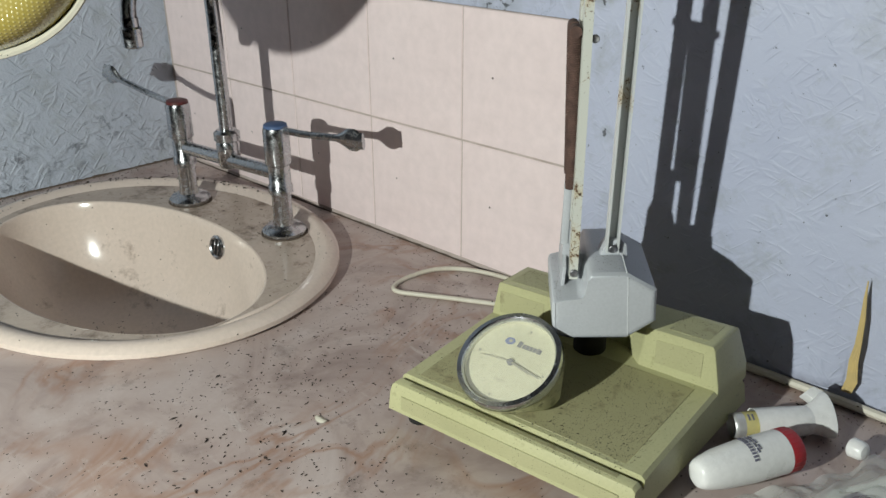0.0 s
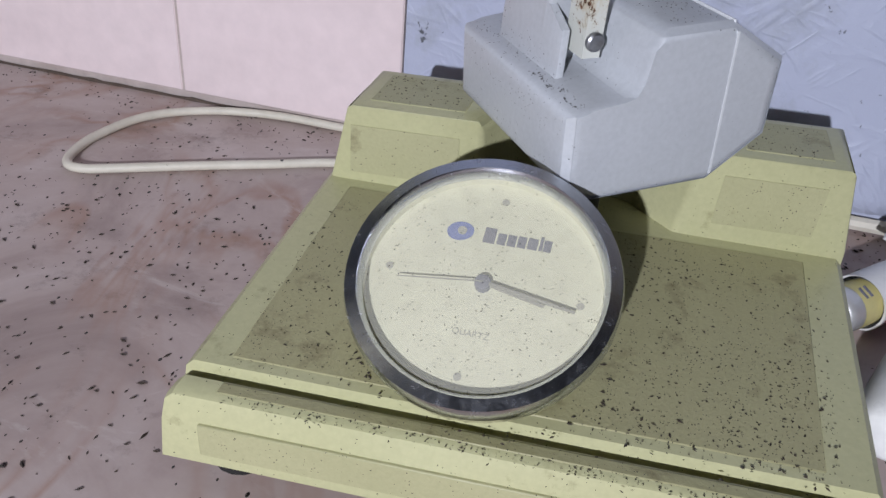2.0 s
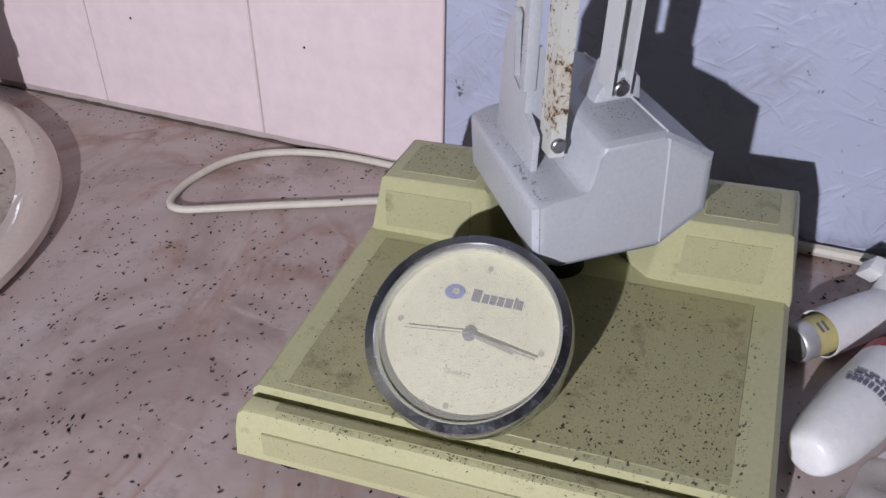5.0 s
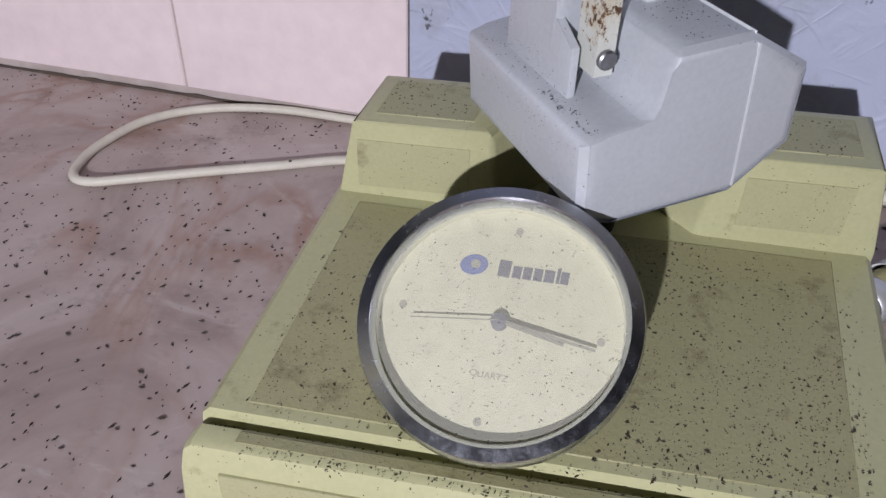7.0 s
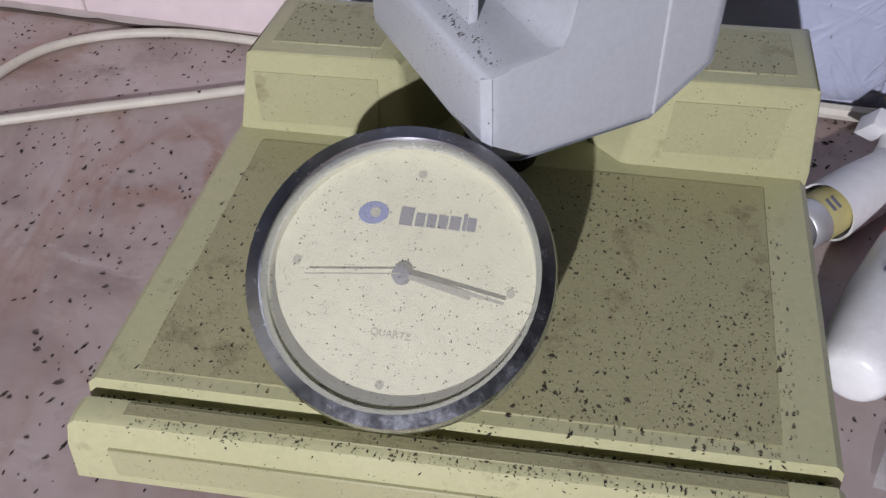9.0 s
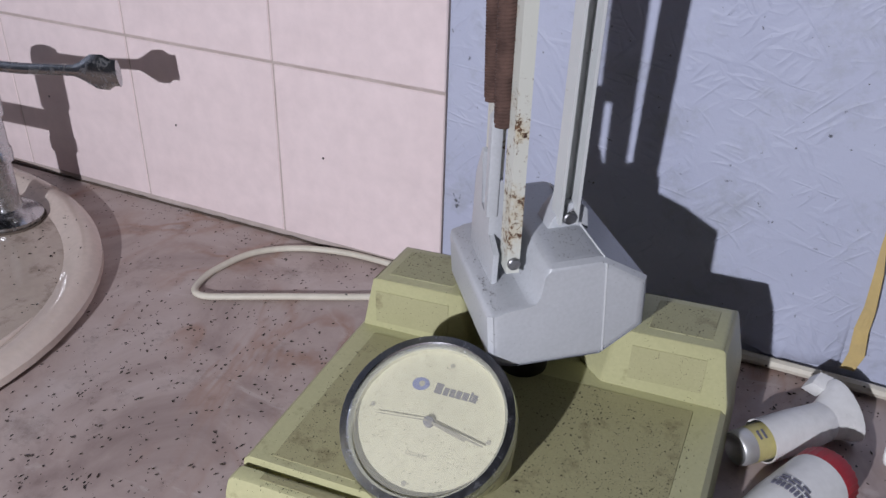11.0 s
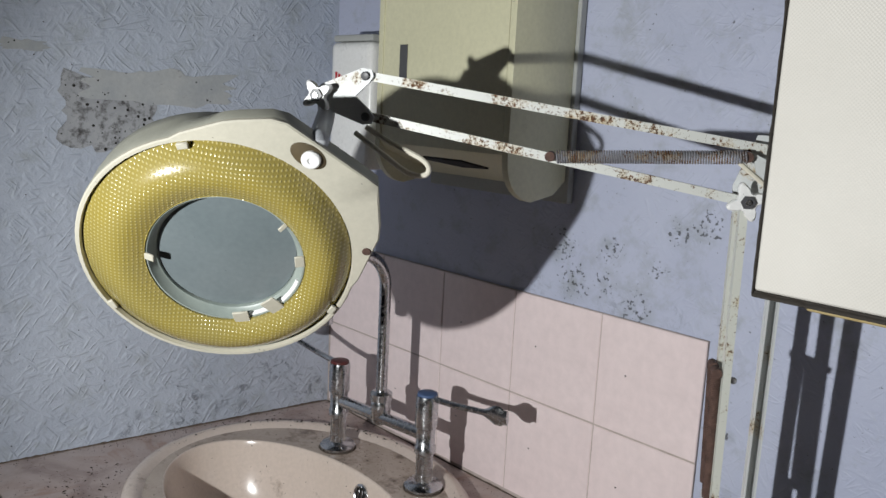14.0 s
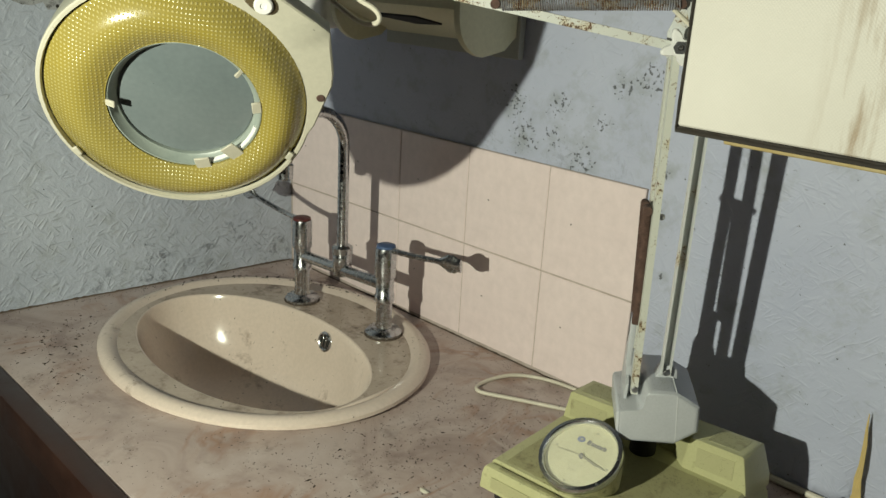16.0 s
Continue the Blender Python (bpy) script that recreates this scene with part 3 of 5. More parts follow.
# ---- mixer tap ----
tap = thing("mixer_tap", "worn chrome bridge mixer tap with long lever handles", "tap", (-0.464, -0.108, TOP + 0.012))
PL, PR = (-0.0965, -0.012), (0.0945, 0.006)
for (px, py), colour, word, lever in ((PL, DULL_RED, "dull red hot cap", ((-0.012, -0.001, 0.140), (-0.05, -0.008, 0.146), (-0.095, -0.022, 0.160), (-0.128, -0.032, 0.172))), (PR, BLUE, "dull blue cold cap", ((0.012, 0.001, 0.139), (0.05, 0.006, 0.140), (0.095, 0.012, 0.144), (0.14, 0.018, 0.147)))):
    m = Matrix.Translation((px, py, 0))
    pillar = part("pillar", lathe([(0.0285, -0.0015), (0.029, 0.003), (0.024, 0.008), (0.014, 0.011), (0.0125, 0.02), (0.0125, 0.052), (0.0155, 0.054), (0.0155, 0.064), (0.014, 0.066), (0.014, 0.092), (0.0165, 0.094), (0.0165, 0.136), (0.0155, 0.141)], 28, m), CHROME, tap)
    part("grime_ring", tube([Vector((px + 0.0292 * math.cos(a), py + 0.0292 * math.sin(a), -0.0016 + 0.0003 * math.sin(7 * a))) for a in [2 * math.pi * i / 60 for i in range(61)]], lambda t: 0.0009 + 0.0013 * abs(noise.noise(Vector((t * 22, px * 40, 2.0)))), 6), BROWN_DIRT, pillar, "brown grime round the tap foot")
    part("cap", lathe([(0.0148, 0.1412), (0.0145, 0.1445), (0.011, 0.146)], 28, m), colour, pillar, word)
    pts = smooth_path([Vector((px, py, 0)) + Vector(p) for p in lever], 8)
    loops = []
    n = len(pts)
    for i, p in enumerate(pts):
        t = i / (n - 1)
        h = 0.0045 + (0.009 if t > 0.72 else 0.0) * min(1, (t - 0.72) / 0.12 if t > 0.72 else 0)
        if t > 0.94:
            h *= 0.75
        w = 0.0045 - 0.0015 * t
        d = (pts[min(i + 1, n - 1)] - pts[max(i - 1, 0)]).normalized()
        s = d.cross(Vector((0, 0, 1))).normalized()
        u = s.cross(d)
        loops.append([p + s * w * math.cos(2 * math.pi * k / 12) + u * h * math.sin(2 * math.pi * k / 12) for k in range(12)])
    part("lever", loft(loops), CHROME, pillar, "lime-crusted chrome lever handle")
part("bridge", rod((PL[0] + 0.01, PL[1], 0.079), (PR[0] - 0.01, PR[1], 0.079), 0.0095, 20), CHROME, tap)
part("hub", lathe([(0.0125, 0.068), (0.0150, 0.072), (0.0155, 0.1), (0.0145, 0.104), (0.017, 0.106), (0.017, 0.116), (0.012, 0.12)], 24, Matrix.Translation((-0.004, 0, 0))), CHROME, tap)
sp = [Vector((-0.004, 0, 0.118)), Vector((-0.004, 0, 0.2)), Vector((-0.004, 0, 0.277))]
sp += [Vector((-0.004 + 0.022 * k, -0.062 * (1 - math.cos(a)), 0.277 + 0.062 * math.sin(a))) for k, a in ((i / 8, math.pi * i / 8) for i in range(1, 9))]
sp += [Vector((0.019, -0.124, 0.268))]
part("spout", tube(smooth_path(sp, 4), 0.0088, 16), CHROME, tap)
part("nozzle", lathe([(0.0085, 0), (0.0115, 0.002), (0.012, 0.022), (0.0098, 0.024), (0.0098, 0.034)], 20, Matrix.Translation((0.0192, -0.1242, 0.248))), CHROME, tap)

# ---- magnifier lamp on its weighted base ----
lamp = thing("magnifier_lamp", "ring-light magnifier lamp with rusted arms on an olive plastic base", "lamp", (0.123, -0.16, TOP))
LB = Vector((0.123, -0.16, TOP))
X0, X1, Y0, Y1 = -0.114, 0.119, -0.121, 0.080   # the base's plan about its own middle
SKEWED = Matrix(((1, 0, 0, 0), (0.078, 1, 0, 0), (0, 0, 1, 0), (0, 0, 0, 1)))   # the front runs askew to the sides
TILTED = Matrix(((1, 0, 0, 0), (0, 1, 0, 0), (0.022, 0, 1, 0), (0, 0, 0, 1)))   # the raised back sags to one side


def base_part(name, bm, material, label="", m=Matrix.Identity(4)):
    bm.transform(SKEWED @ m)
    return part(name, bm, material, lamp, label)


def base_body():
    """Slab with a sloping front lip, a groove and a plate that rises slightly to the back."""
    prof = [(Y0 + 0.001, 0.013), (Y0 + 0.002, 0.033), (Y0 + 0.0045, 0.0395), (Y0 + 0.0065, 0.0405), (Y0 + 0.0130, 0.0405), (Y0 + 0.0140, 0.036), (Y0 + 0.0172, 0.036), (Y0 + 0.0185, 0.0425), (0.020, 0.052), (0.062, 0.053), (0.077, 0.035), (Y1, 0.013)]
    loops = []
    for k, inset in ((0, 0.003), (1, 0.0), (2, 0.0), (3, 0.003)):
        x = (X0, X0 + 0.003, X1 - 0.003, X1)[k]
        loops.append([Vector((x + (0.002 if k < 2 else -0.004) * max(0, (z - 0.013)) / 0.038, y, z - (inset if z > 0.02 else 0))) for y, z in prof])
    return loft(loops)


base_part("base_plate", base_body(), LIME)
base_part("grip_panel", box((X0 + 0.016, Y0 + 0.0225, -0.0006), (X1 - 0.021, 0.0135, 0.0004), 0.0004, 1), GRIP_GRAIN, "stippled olive panel, speckled with droppings", Matrix.Translation((0, 0.020, 0.052)) @ Matrix.Rotation(math.atan(0.0095 / 0.1225), 4, "X") @ Matrix.Translation((0, -0.020, 0)))
base_part("lip_face", box((X0 + 0.014, Y0 + 0.0006, 0.017), (X1 - 0.014, Y0 + 0.0036, 0.031), 0.0004, 1), LIME_GRAIN)
base_part("lip_panel", box((X0 + 0.018, Y0 + 0.0075, 0.0400), (X1 - 0.02, Y0 + 0.0122, 0.0409), 0.0003, 1), GRIP_GRAIN)


def raised_back():
    """The raised U round the pivot: sloped faces, rounded edges and a bay in front."""
    def loop(z, d, back):
        f = 0.0200 - 0.12 * d
        pts = [(X0 + 0.003 + d, f), (-0.038 - 0.6 * d, f), (-0.022 - d, 0.046 + d), (0.020 + d, 0.040 + d), (0.043 + 0.6 * d, f), (X1 - 0.003 - d, f), (X1 - 0.002 - d, back), (X0 + 0.003 + d, back)]
        return [Vector((x, y, z)) for x, y in pts]
    b = loft([loop(0.036, 0.0, 0.0785), loop(0.052, 0.001, 0.0765), loop(0.0880, 0.0085, 0.066), loop(0.0910, 0.011, 0.0625)])
    b.transform(TILTED)
    bmesh.ops.bevel(b, geom=[e for e in b.edges if e.calc_length() > 0.012], offset=0.0025, segments=2, affect="EDGES", profile=0.6)
    return b


base_part("raised_back", raised_back(), LIME)
for x0, x1 in ((X0 + 0.014, -0.052), (0.058, X1 - 0.020)):
    base_part("top_panel", box((x0 + 0.006, 0.0255, 0.0900), (x1, 0.057, 0.0914), 0.0004, 1), LIME_GRAIN, "", TILTED)
    base_part("face_panel", box((x0, -0.0004, -0.0115), (x1, 0.0005, 0.0115)), LIME_GRAIN, "", TILTED @ Matrix.Translation((0, 0.0194, 0.070)) @ Matrix.Rotation(radians(1.2), 4, "X"))
for fx in (X0 + 0.02, X1 - 0.02):
    for fy in (Y0 + 0.02, Y1 - 0.025):
        base_part("foot", lathe([(0.011, 0.0), (0.012, 0.0145)], 16, Matrix.Translation((fx, fy, 0))), DARK, "black rubber foot")

# pivot: shaft and grey block, turned with the arms
ARM = Vector((-0.80, -0.60, 0)).normalized()      # the way the upper arm points
SIDE = Vector((0.60, -0.80, 0)).normalized()      # across the arms
# assumed shaft; its black stands in for the shadow under the block
part("shaft", lathe([(0.015, 0.04), (0.014, 0.085), (0.013, 0.10)], 24, Matrix.Translation((-0.004, 0.020, 0))), DARK, lamp, "assumed pivot shaft, black for the shade in the bay")
PIV = Matrix.Translation((-0.002, 0.012, 0.001)) @ Matrix(((-ARM.x, -SIDE.x, 0, 0), (-ARM.y, -SIDE.y, 0, 0), (0, 0, 1, 0), (0, 0, 0, 1)))
# local: x away from the upper arm, y away from the viewer's side, z up


def pivot_block():
    prof = [(-0.035, 0.097), (-0.037, 0.124), (-0.030, 0.127), (-0.018, 0.1290), (-0.0135, 0.1305), (-0.0115, 0.135), (-0.0100, 0.147), (-0.005, 0.1525), (0.020, 0.154), (0.046, 0.140), (0.048, 0.111), (0.026, 0.094), (-0.020, 0.092)]
    loops = []
    for y, s, dz in ((-0.0475, 0.95, 0.004), (-0.045, 1.0, 0), (0.043, 1.0, 0), (0.0475, 0.9, 0.004)):
        loops.append([Vector((0.002 + (x - 0.002) * s, y, 0.124 + (z - 0.124) * s)) for x, z in prof])
    b = loft(loops)
    bmesh.ops.bevel(b, geom=[e for e in b.edges if e.calc_length() > 0.02], offset=0.0032, segments=3, affect="EDGES", profile=0.55)
    return b


block = part("pivot_block", pivot_block(), GREY_PLASTIC, lamp, "pale grey angular pivot housing")
block.matrix_local = PIV
part("seam", prism([(0.0258, -0.0478, 0.0975), (0.0266, -0.0478, 0.0975), (0.0221, -0.0478, 0.151), (0.0213, -0.0478, 0.151)], (0, 0.002, 0)), SEAM, block)
part("top_seam", box((0.0206, -0.0455, 0.1525), (0.0214, 0.040, 0.1542), 0.0002, 1), SEAM, block)
part("fork_web", prism([(-0.0290, -0.0215, 0.119), (-0.0290, 0.026, 0.119), (-0.0280, 0.024, 0.172), (-0.0280, 0.014, 0.190), (-0.0280, 0.011, 0.188), (-0.0280, 0.010, 0.160), (-0.0280, 0.001, 0.156), (-0.0280, -0.001, 0.166), (-0.0280, -0.004, 0.168), (-0.0280, -0.006, 0.150), (-0.0280, -0.0195, 0.144)], (0.003, 0, 0), bevel=0.0006), GREY_PLASTIC, block)
part("fork_cheek", prism([(-0.0285, -0.0075, 0.117), (-0.008, -0.0075, 0.125), (-0.011, -0.0075, 0.148), (-0.022, -0.0075, 0.180), (-0.0280, -0.0075, 0.180)], (0, 0.003, 0), bevel=0.0006), GREY_PLASTIC, block)
part("spring_holder", prism([(-0.030, -0.0085, 0.16), (-0.024, -0.0085, 0.16), (-0.024, -0.0085, 0.213), (-0.0265, -0.0085, 0.219), (-0.030, -0.0085, 0.214)], (0, 0.006, 0), bevel=0.001), GREY_PLASTIC, block, "pale grey plastic spring holder")
part("rear_lug", prism([(0.001, -0.012, 0.150), (0.026, -0.012, 0.149), (0.024, -0.012, 0.163), (0.019, -0.012, 0.1675), (0.011, -0.012, 0.1665), (0.005, -0.012, 0.158)], (0, 0.018, 0), bevel=0.0015), GREY_PLASTIC, block)
part("lug_screw", lathe([(0.0036, -0.001), (0.0036, 0.0006), (0.0029, 0.0012), (0.001, 0.0008)], 14, Matrix.Translation((0.0165, -0.0122, 0.1605)) @ Matrix.Rotation(radians(90), 4, "X")), DULL_STEEL, block, "dull steel screw")
S1, S2 = Vector((-0.002, -0.020, 0.143)), Vector((0.0175, 0.006, 0.162))


def channel(p, q, w=0.0085, d=0.0125, t=0.0016, open_front=False):
    """A pressed U-section bar from p to q whose web faces SIDE."""
    p, q = Vector(p), Vector(q)
    L = (q - p)
    a = L.normalized()
    across = SIDE.cross(a).normalized()
    sec = [(-w / 2, -d), (-w / 2, 0), (w / 2, 0), (w / 2, -d), (w / 2 - t, -d), (w / 2 - t, -t), (-w / 2 + t, -t), (-w / 2 + t, -d)]
    if open_front:
        sec = [(u, -d - v) for u, v in sec]
    return loft([[p + a * k + across * u + SIDE * v for u, v in sec] for k in (0, L.length)])


def screw(at, r=0.0034):
    m = axis(at, Vector(at) + SIDE)
    return lathe([(r, -0.001), (r, 0.0006), (r * 0.8, 0.0012), (r * 0.3, 0.0008)], 14, m)


EL = Vector((0.119, -0.186, 1.398)) - LB
front_bar = part("front_bar", channel(S1 - Vector((0, 0, 0.006)), EL + Vector((0, 0, 0.004)), 0.0068), PALE_PAINT, lamp, "pale painted steel bar with rust flecks")
part("front_bar", channel(S1 - SIDE * 0.038 - Vector((0, 0, 0.006)), EL - SIDE * 0.030 + Vector((0, 0, 0.004)), 0.0068), PALE_PAINT, lamp, "pale painted steel bar with rust flecks")
rear_bar = part("rear_bar", channel(S2 - Vector((0, 0, 0.004)), EL - ARM * 0.034 + Vector((0, 0, 0.04)), 0.0105, open_front=True), CLEAN_PAINT, lamp, "pale painted steel bar")
part("screw", screw(S1 + SIDE * 0.001), DULL_STEEL, front_bar)
part("screw", screw(S2 + SIDE * 0.001), DULL_STEEL, rear_bar)
part("screw", screw(Vector((0.112, -0.166, 1.234)) - LB + SIDE * 0.0155 + Vector((0.002, 0, 0)), 0.0032), DULL_STEEL, front_bar)


def coil(p, q, r, turns, wire):
    p, q = Vector(p), Vector(q)
    a = (q - p).normalized()
    s = a.orthogonal().normalized()
    u = a.cross(s)
    n = turns * 9
    return tube([p + (q - p) * (i / n) + r * (s * math.cos(2 * math.pi * i / 9) + u * math.sin(2 * math.pi * i / 9)) for i in range(n + 1)], wire, 5)


lowspring_top = Vector((0.119, -0.186, 1.238)) - LB + ARM * 0.006 - SIDE * 0.014
for side, drop in ((0.014, 0.070), (0.034, 0.076)):
    top = lowspring_top - SIDE * (side - 0.014)
    part("spring", coil(top, S1 + ARM * 0.006 - SIDE * side + Vector((0, 0, drop)), 0.0043, 72, 0.0009), RUST, lamp, "rust-brown coil spring")
    part("spring_pin", rod(top - SIDE * 0.006, top + SIDE * 0.009, 0.0045, 12), RUST, lamp)


# elbow and upper arm
JT, JB = Vector((-0.173, -0.380, 1.490)) - LB, Vector((-0.172, -0.379, 1.452)) - LB
K1 = Vector((-0.21, -0.404, 1.47)) - LB
ET = Vector((0.131, -0.178, 1.443)) - LB
part("elbow_plate", prism([EL + Vector((0, 0, -0.012)) + ARM * 0.008 - SIDE * 0.011, EL + Vector((0, 0, 0.012)) + ARM * 0.010 - SIDE * 0.011, ET + Vector((0, 0, 0.012)) + ARM * 0.008 - SIDE * 0.011, ET + Vector((0, 0, 0.012)) - ARM * 0.030 - SIDE * 0.011, EL - ARM * 0.044 + Vector((0, 0, 0.02)) - SIDE * 0.011], SIDE * -0.003, bevel=0.0008), CLEAN_PAINT, lamp)
part("lower_bar", channel(EL + ARM * 0.004, JB - ARM * 0.004, 0.0084, 0.007), RUSTY_ARM, lamp, "pale painted steel bar pitted with rust")
part("upper_bar", channel(ET, JT - ARM * 0.004, 0.0084, 0.007), RUSTY_ARM, lamp, "pale painted steel bar pitted with rust")
sl, sr = Vector((-0.024, -0.281, 1.426)) - LB + SIDE * 0.008, Vector((0.116, -0.188, 1.436)) - LB + SIDE * 0.008
part("spring", coil(sl + ARM * -0.006, sr, 0.0055, 74, 0.00082), SPRING, lamp, "steel coil spring, rusty in the middle")
for p in (sl, sr):
    part("spring_pin", rod(p - SIDE * 0.014, p + SIDE * 0.004, 0.0046, 12), RUST, lamp)
part("link_wire", tube(smooth_path([sr + Vector((0, 0, -0.005)) - ARM * -0.006, sr - ARM * 0.008 + Vector((0, 0, -0.016)), sr - ARM * 0.018 + Vector((0, 0, -0.024))], 6), 0.0022, 8), CABLE, lamp)
part("link_tab", prism([sr - ARM * 0.004 + Vector((0, 0, 0.004)), sr - ARM * 0.022 + Vector((0, 0, -0.004)), sr - ARM * 0.024 + Vector((0, 0, -0.03)), sr - ARM * 0.014 + Vector((0, 0, -0.034))], SIDE * -0.002), CLEAN_PAINT, lamp)


def star_knob(at, r, turn):
    """A four-armed plastic clamp knob with a steel nut."""
    pts = []
    for i in range(48):
        a = 2 * math.pi * i / 48
        d = abs((a + math.pi / 4) % (math.pi / 2) - math.pi / 4)
        k = max(0.50, min(1.0 - 0.25 * (d / 0.3) ** 2 if d < 0.3 else 0.75, 0.27 / max(0.05, math.sin(d))))
        pts.append((r * k * math.cos(a + turn), r * k * math.sin(a + turn)))
    b = loft([[Vector((x * s, y * s, z)) for x, y in pts] for s, z in ((0.9, 0), (1, 0.0015), (1, 0.007), (0.88, 0.009))])
    b.transform(axis(at, Vector(at) + SIDE))
    return b


for at, r, turn in ((EL + SIDE * 0.004, 0.0175, 0.35), (K1 + SIDE * 0.010, 0.0165, 0.62)):
    knob = part("clamp_knob", star_knob(at, r, turn), WHITE_PLASTIC, lamp, "white four-armed plastic knob")
    part("nut", lathe([(0.0062, 0), (0.0062, 0.0030)], 6, axis(at + SIDE * 0.0085, at + SIDE * 0.02)), SLOT_GREY, knob, "steel nut")
    part("bolt", rod(at - SIDE * 0.018, at + SIDE * 0.013, 0.0025, 10), CHROME, knob)
UPZ = Vector((0, 0, 1))
JM = (JT + JB) / 2
end_plate = part("end_bracket", prism([p + SIDE * 0.004 for p in (K1 + ARM * 0.009, K1 + UPZ * 0.011, JT + UPZ * 0.0075 + ARM * 0.003, JT + UPZ * 0.006 - ARM * 0.006, JT - ARM * 0.008, JT - UPZ * 0.006 - ARM * 0.004, JM + ARM * 0.010, JB + UPZ * 0.006 - ARM * 0.004, JB - ARM * 0.008, JB - UPZ * 0.006 - ARM * 0.006, JB - UPZ * 0.0075 + ARM * 0.003, K1 - UPZ * 0.011)], SIDE * -0.0032), CLEAN_PAINT, lamp, "pale grey two-lobed end bracket")
for p in (JT, JB):
    part("screw", screw(p + SIDE * 0.0052, 0.0042), SLOT_GREY, end_plate)
part("flex", tube(smooth_path([JB + Vector((0, 0, -0.010)), JB - ARM * 0.025 + Vector((0, 0, -0.022)) + SIDE * 0.008, JB - ARM * 0.060 + Vector((0, 0, -0.038)) + SIDE * 0.010, JB - ARM * 0.063 + Vector((0, 0, -0.050)) + SIDE * 0.010, JB - ARM * 0.045 + Vector((0, 0, -0.050)) + SIDE * 0.010, JB - ARM * 0.012 + Vector((0, 0, -0.030)) + SIDE * 0.004, JB + ARM * 0.012 + Vector((0, 0, -0.016)) - SIDE * 0.004], 8), 0.0026, 8), CABLE, lamp, "white looped flex")

# lamp head: a tilted ring with an oval-looking lens
HN = Vector((0.757, -0.578, -0.483)).normalized()
HX = Vector((0.684, 0.728, 0.045))
HX = (HX - HN * HX.dot(HN)).normalized()
HY = HN.cross(HX)
HC = Vector((-0.2185, -0.508, 1.3195)) - LB
HEAD = Matrix(((HX.x, HY.x, HN.x, HC.x), (HX.y, HY.y, HN.y, HC.y), (HX.z, HY.z, HN.z, HC.z), (0, 0, 0, 1)))
RO = 0.126


def head_outline(scale=1.0):
    """A circle with an angular ear towards the arm."""
    pts = []
    for i in range(72):
        a = 2 * math.pi * i / 72
        d = math.degrees(a)
        r = RO
        if d > 340 or d < 100:
            c, s = math.cos(a), math.sin(a)
            ear = min(0.149 / c if c > 0.02 else 9, 0.152 / math.cos(a - radians(48)), 0.139 / s if s > 0.02 else 9, 0.128 / max(0.02, math.cos(a - radians(-25))), 0.128 / max(0.02, math.cos(a - radians(104))))
            r = max(RO, min(ear, 0.19))
        pts.append(Vector((r * scale * math.cos(a), r * scale * math.sin(a), 0)))
    return pts


up = lambda pts, z: [Vector((p.x, p.y, z)) for p in pts]
circ = lambda r, z: ellipse(0, 0, z, r, r, 72)
off = lambda t, r, z: ellipse(0.0065 * t, -0.0015 * t, z, r, r, 72)   # the opening lies off the middle
OFF = Matrix.Translation((0.0065, -0.0015, 0))
head = part("lamp_head", loft([circ(0.071, -0.058), circ(0.100, -0.064), circ(0.1175, -0.058), circ(0.1245, -0.046), circ(0.1262, -0.030), up(head_outline(1.0), -0.020), up(head_outline(1.005), -0.008), up(head_outline(1.0), -0.0045), circ(0.122, -0.0045), circ(0.1205, -0.016), circ(0.080, -0.050), circ(0.071, -0.050), circ(0.071, -0.058)], (False, False)), SHELL_GREY, lamp, "grey ring housing with an angular ear")
head.matrix_local = HEAD
part("face_plate", loft([up(head_outline(1.002), -0.0044), up(head_outline(1.002), -0.0012), up(head_outline(0.992), 0.0), circ(0.1222, 0.0), circ(0.1212, -0.0044)], (False, False)), SHELL, head, "yellowed cream face plate")
dif = []
for k in range(11):
    t = k / 10
    dif.append(off(t, 0.1205 - (0.1205 - 0.0722) * t, -0.005 + 0.013 * math.sin(math.pi * t) + 0.011 * t))
dif += [off(1, 0.0716, 0.0062), off(1, 0.0716, 0.0035)]
part("diffuser", loft(dif, (False, False)), AMBER, head, "amber dotted plastic diffuser")
part("inner_collar", loft([off(1, 0.0712, 0.0030), off(1, 0.0712, 0.0046), off(1, 0.0698, 0.0046), off(1, 0.0660, -0.0030), off(1, 0.0640, -0.0045), off(1, 0.0634, -0.0120), off(1, 0.0625, -0.0125), off(1, 0.0625, -0.0500)], (False, False)), COLLAR, head, "grey-green inner collar")
part("lens", lathe([(0.0001, -0.0050), (0.03, -0.0058), (0.0632, -0.0078), (0.0632, -0.0118), (0.0001, -0.0140)], 48, OFF, cap=(False, False)), LENS, head, "dusty grey magnifying lens")
for a, w, l in ((172, 0.007, 0.010), (33, 0.004, 0.009), (-2, 0.012, 0.009), (-56, 0.015, 0.024), (-86, 0.015, 0.015)):
    m = OFF @ Matrix.Rotation(radians(a), 4, "Z") @ Matrix.Translation((0.0672, 0, 0.0066))
    b = box((-l / 2, -w / 2, -0.001), (l / 2, w / 2, 0.0015), 0.0006, 1)
    b.transform(m @ Matrix.Rotation(radians(12 if a < 0 else 25), 4, "Y"))
    part("retaining_tab", b, SHELL, head, "cream plastic lens tab")
part("lamp_tube", tube([OFF @ Vector((0.0688 * math.cos(radians(a)), 0.0688 * math.sin(radians(a)), 0.0018)) for a in range(-80, -22, 4)], 0.0026, 8), WHITE_PLASTIC, head, "exposed white lamp tube")
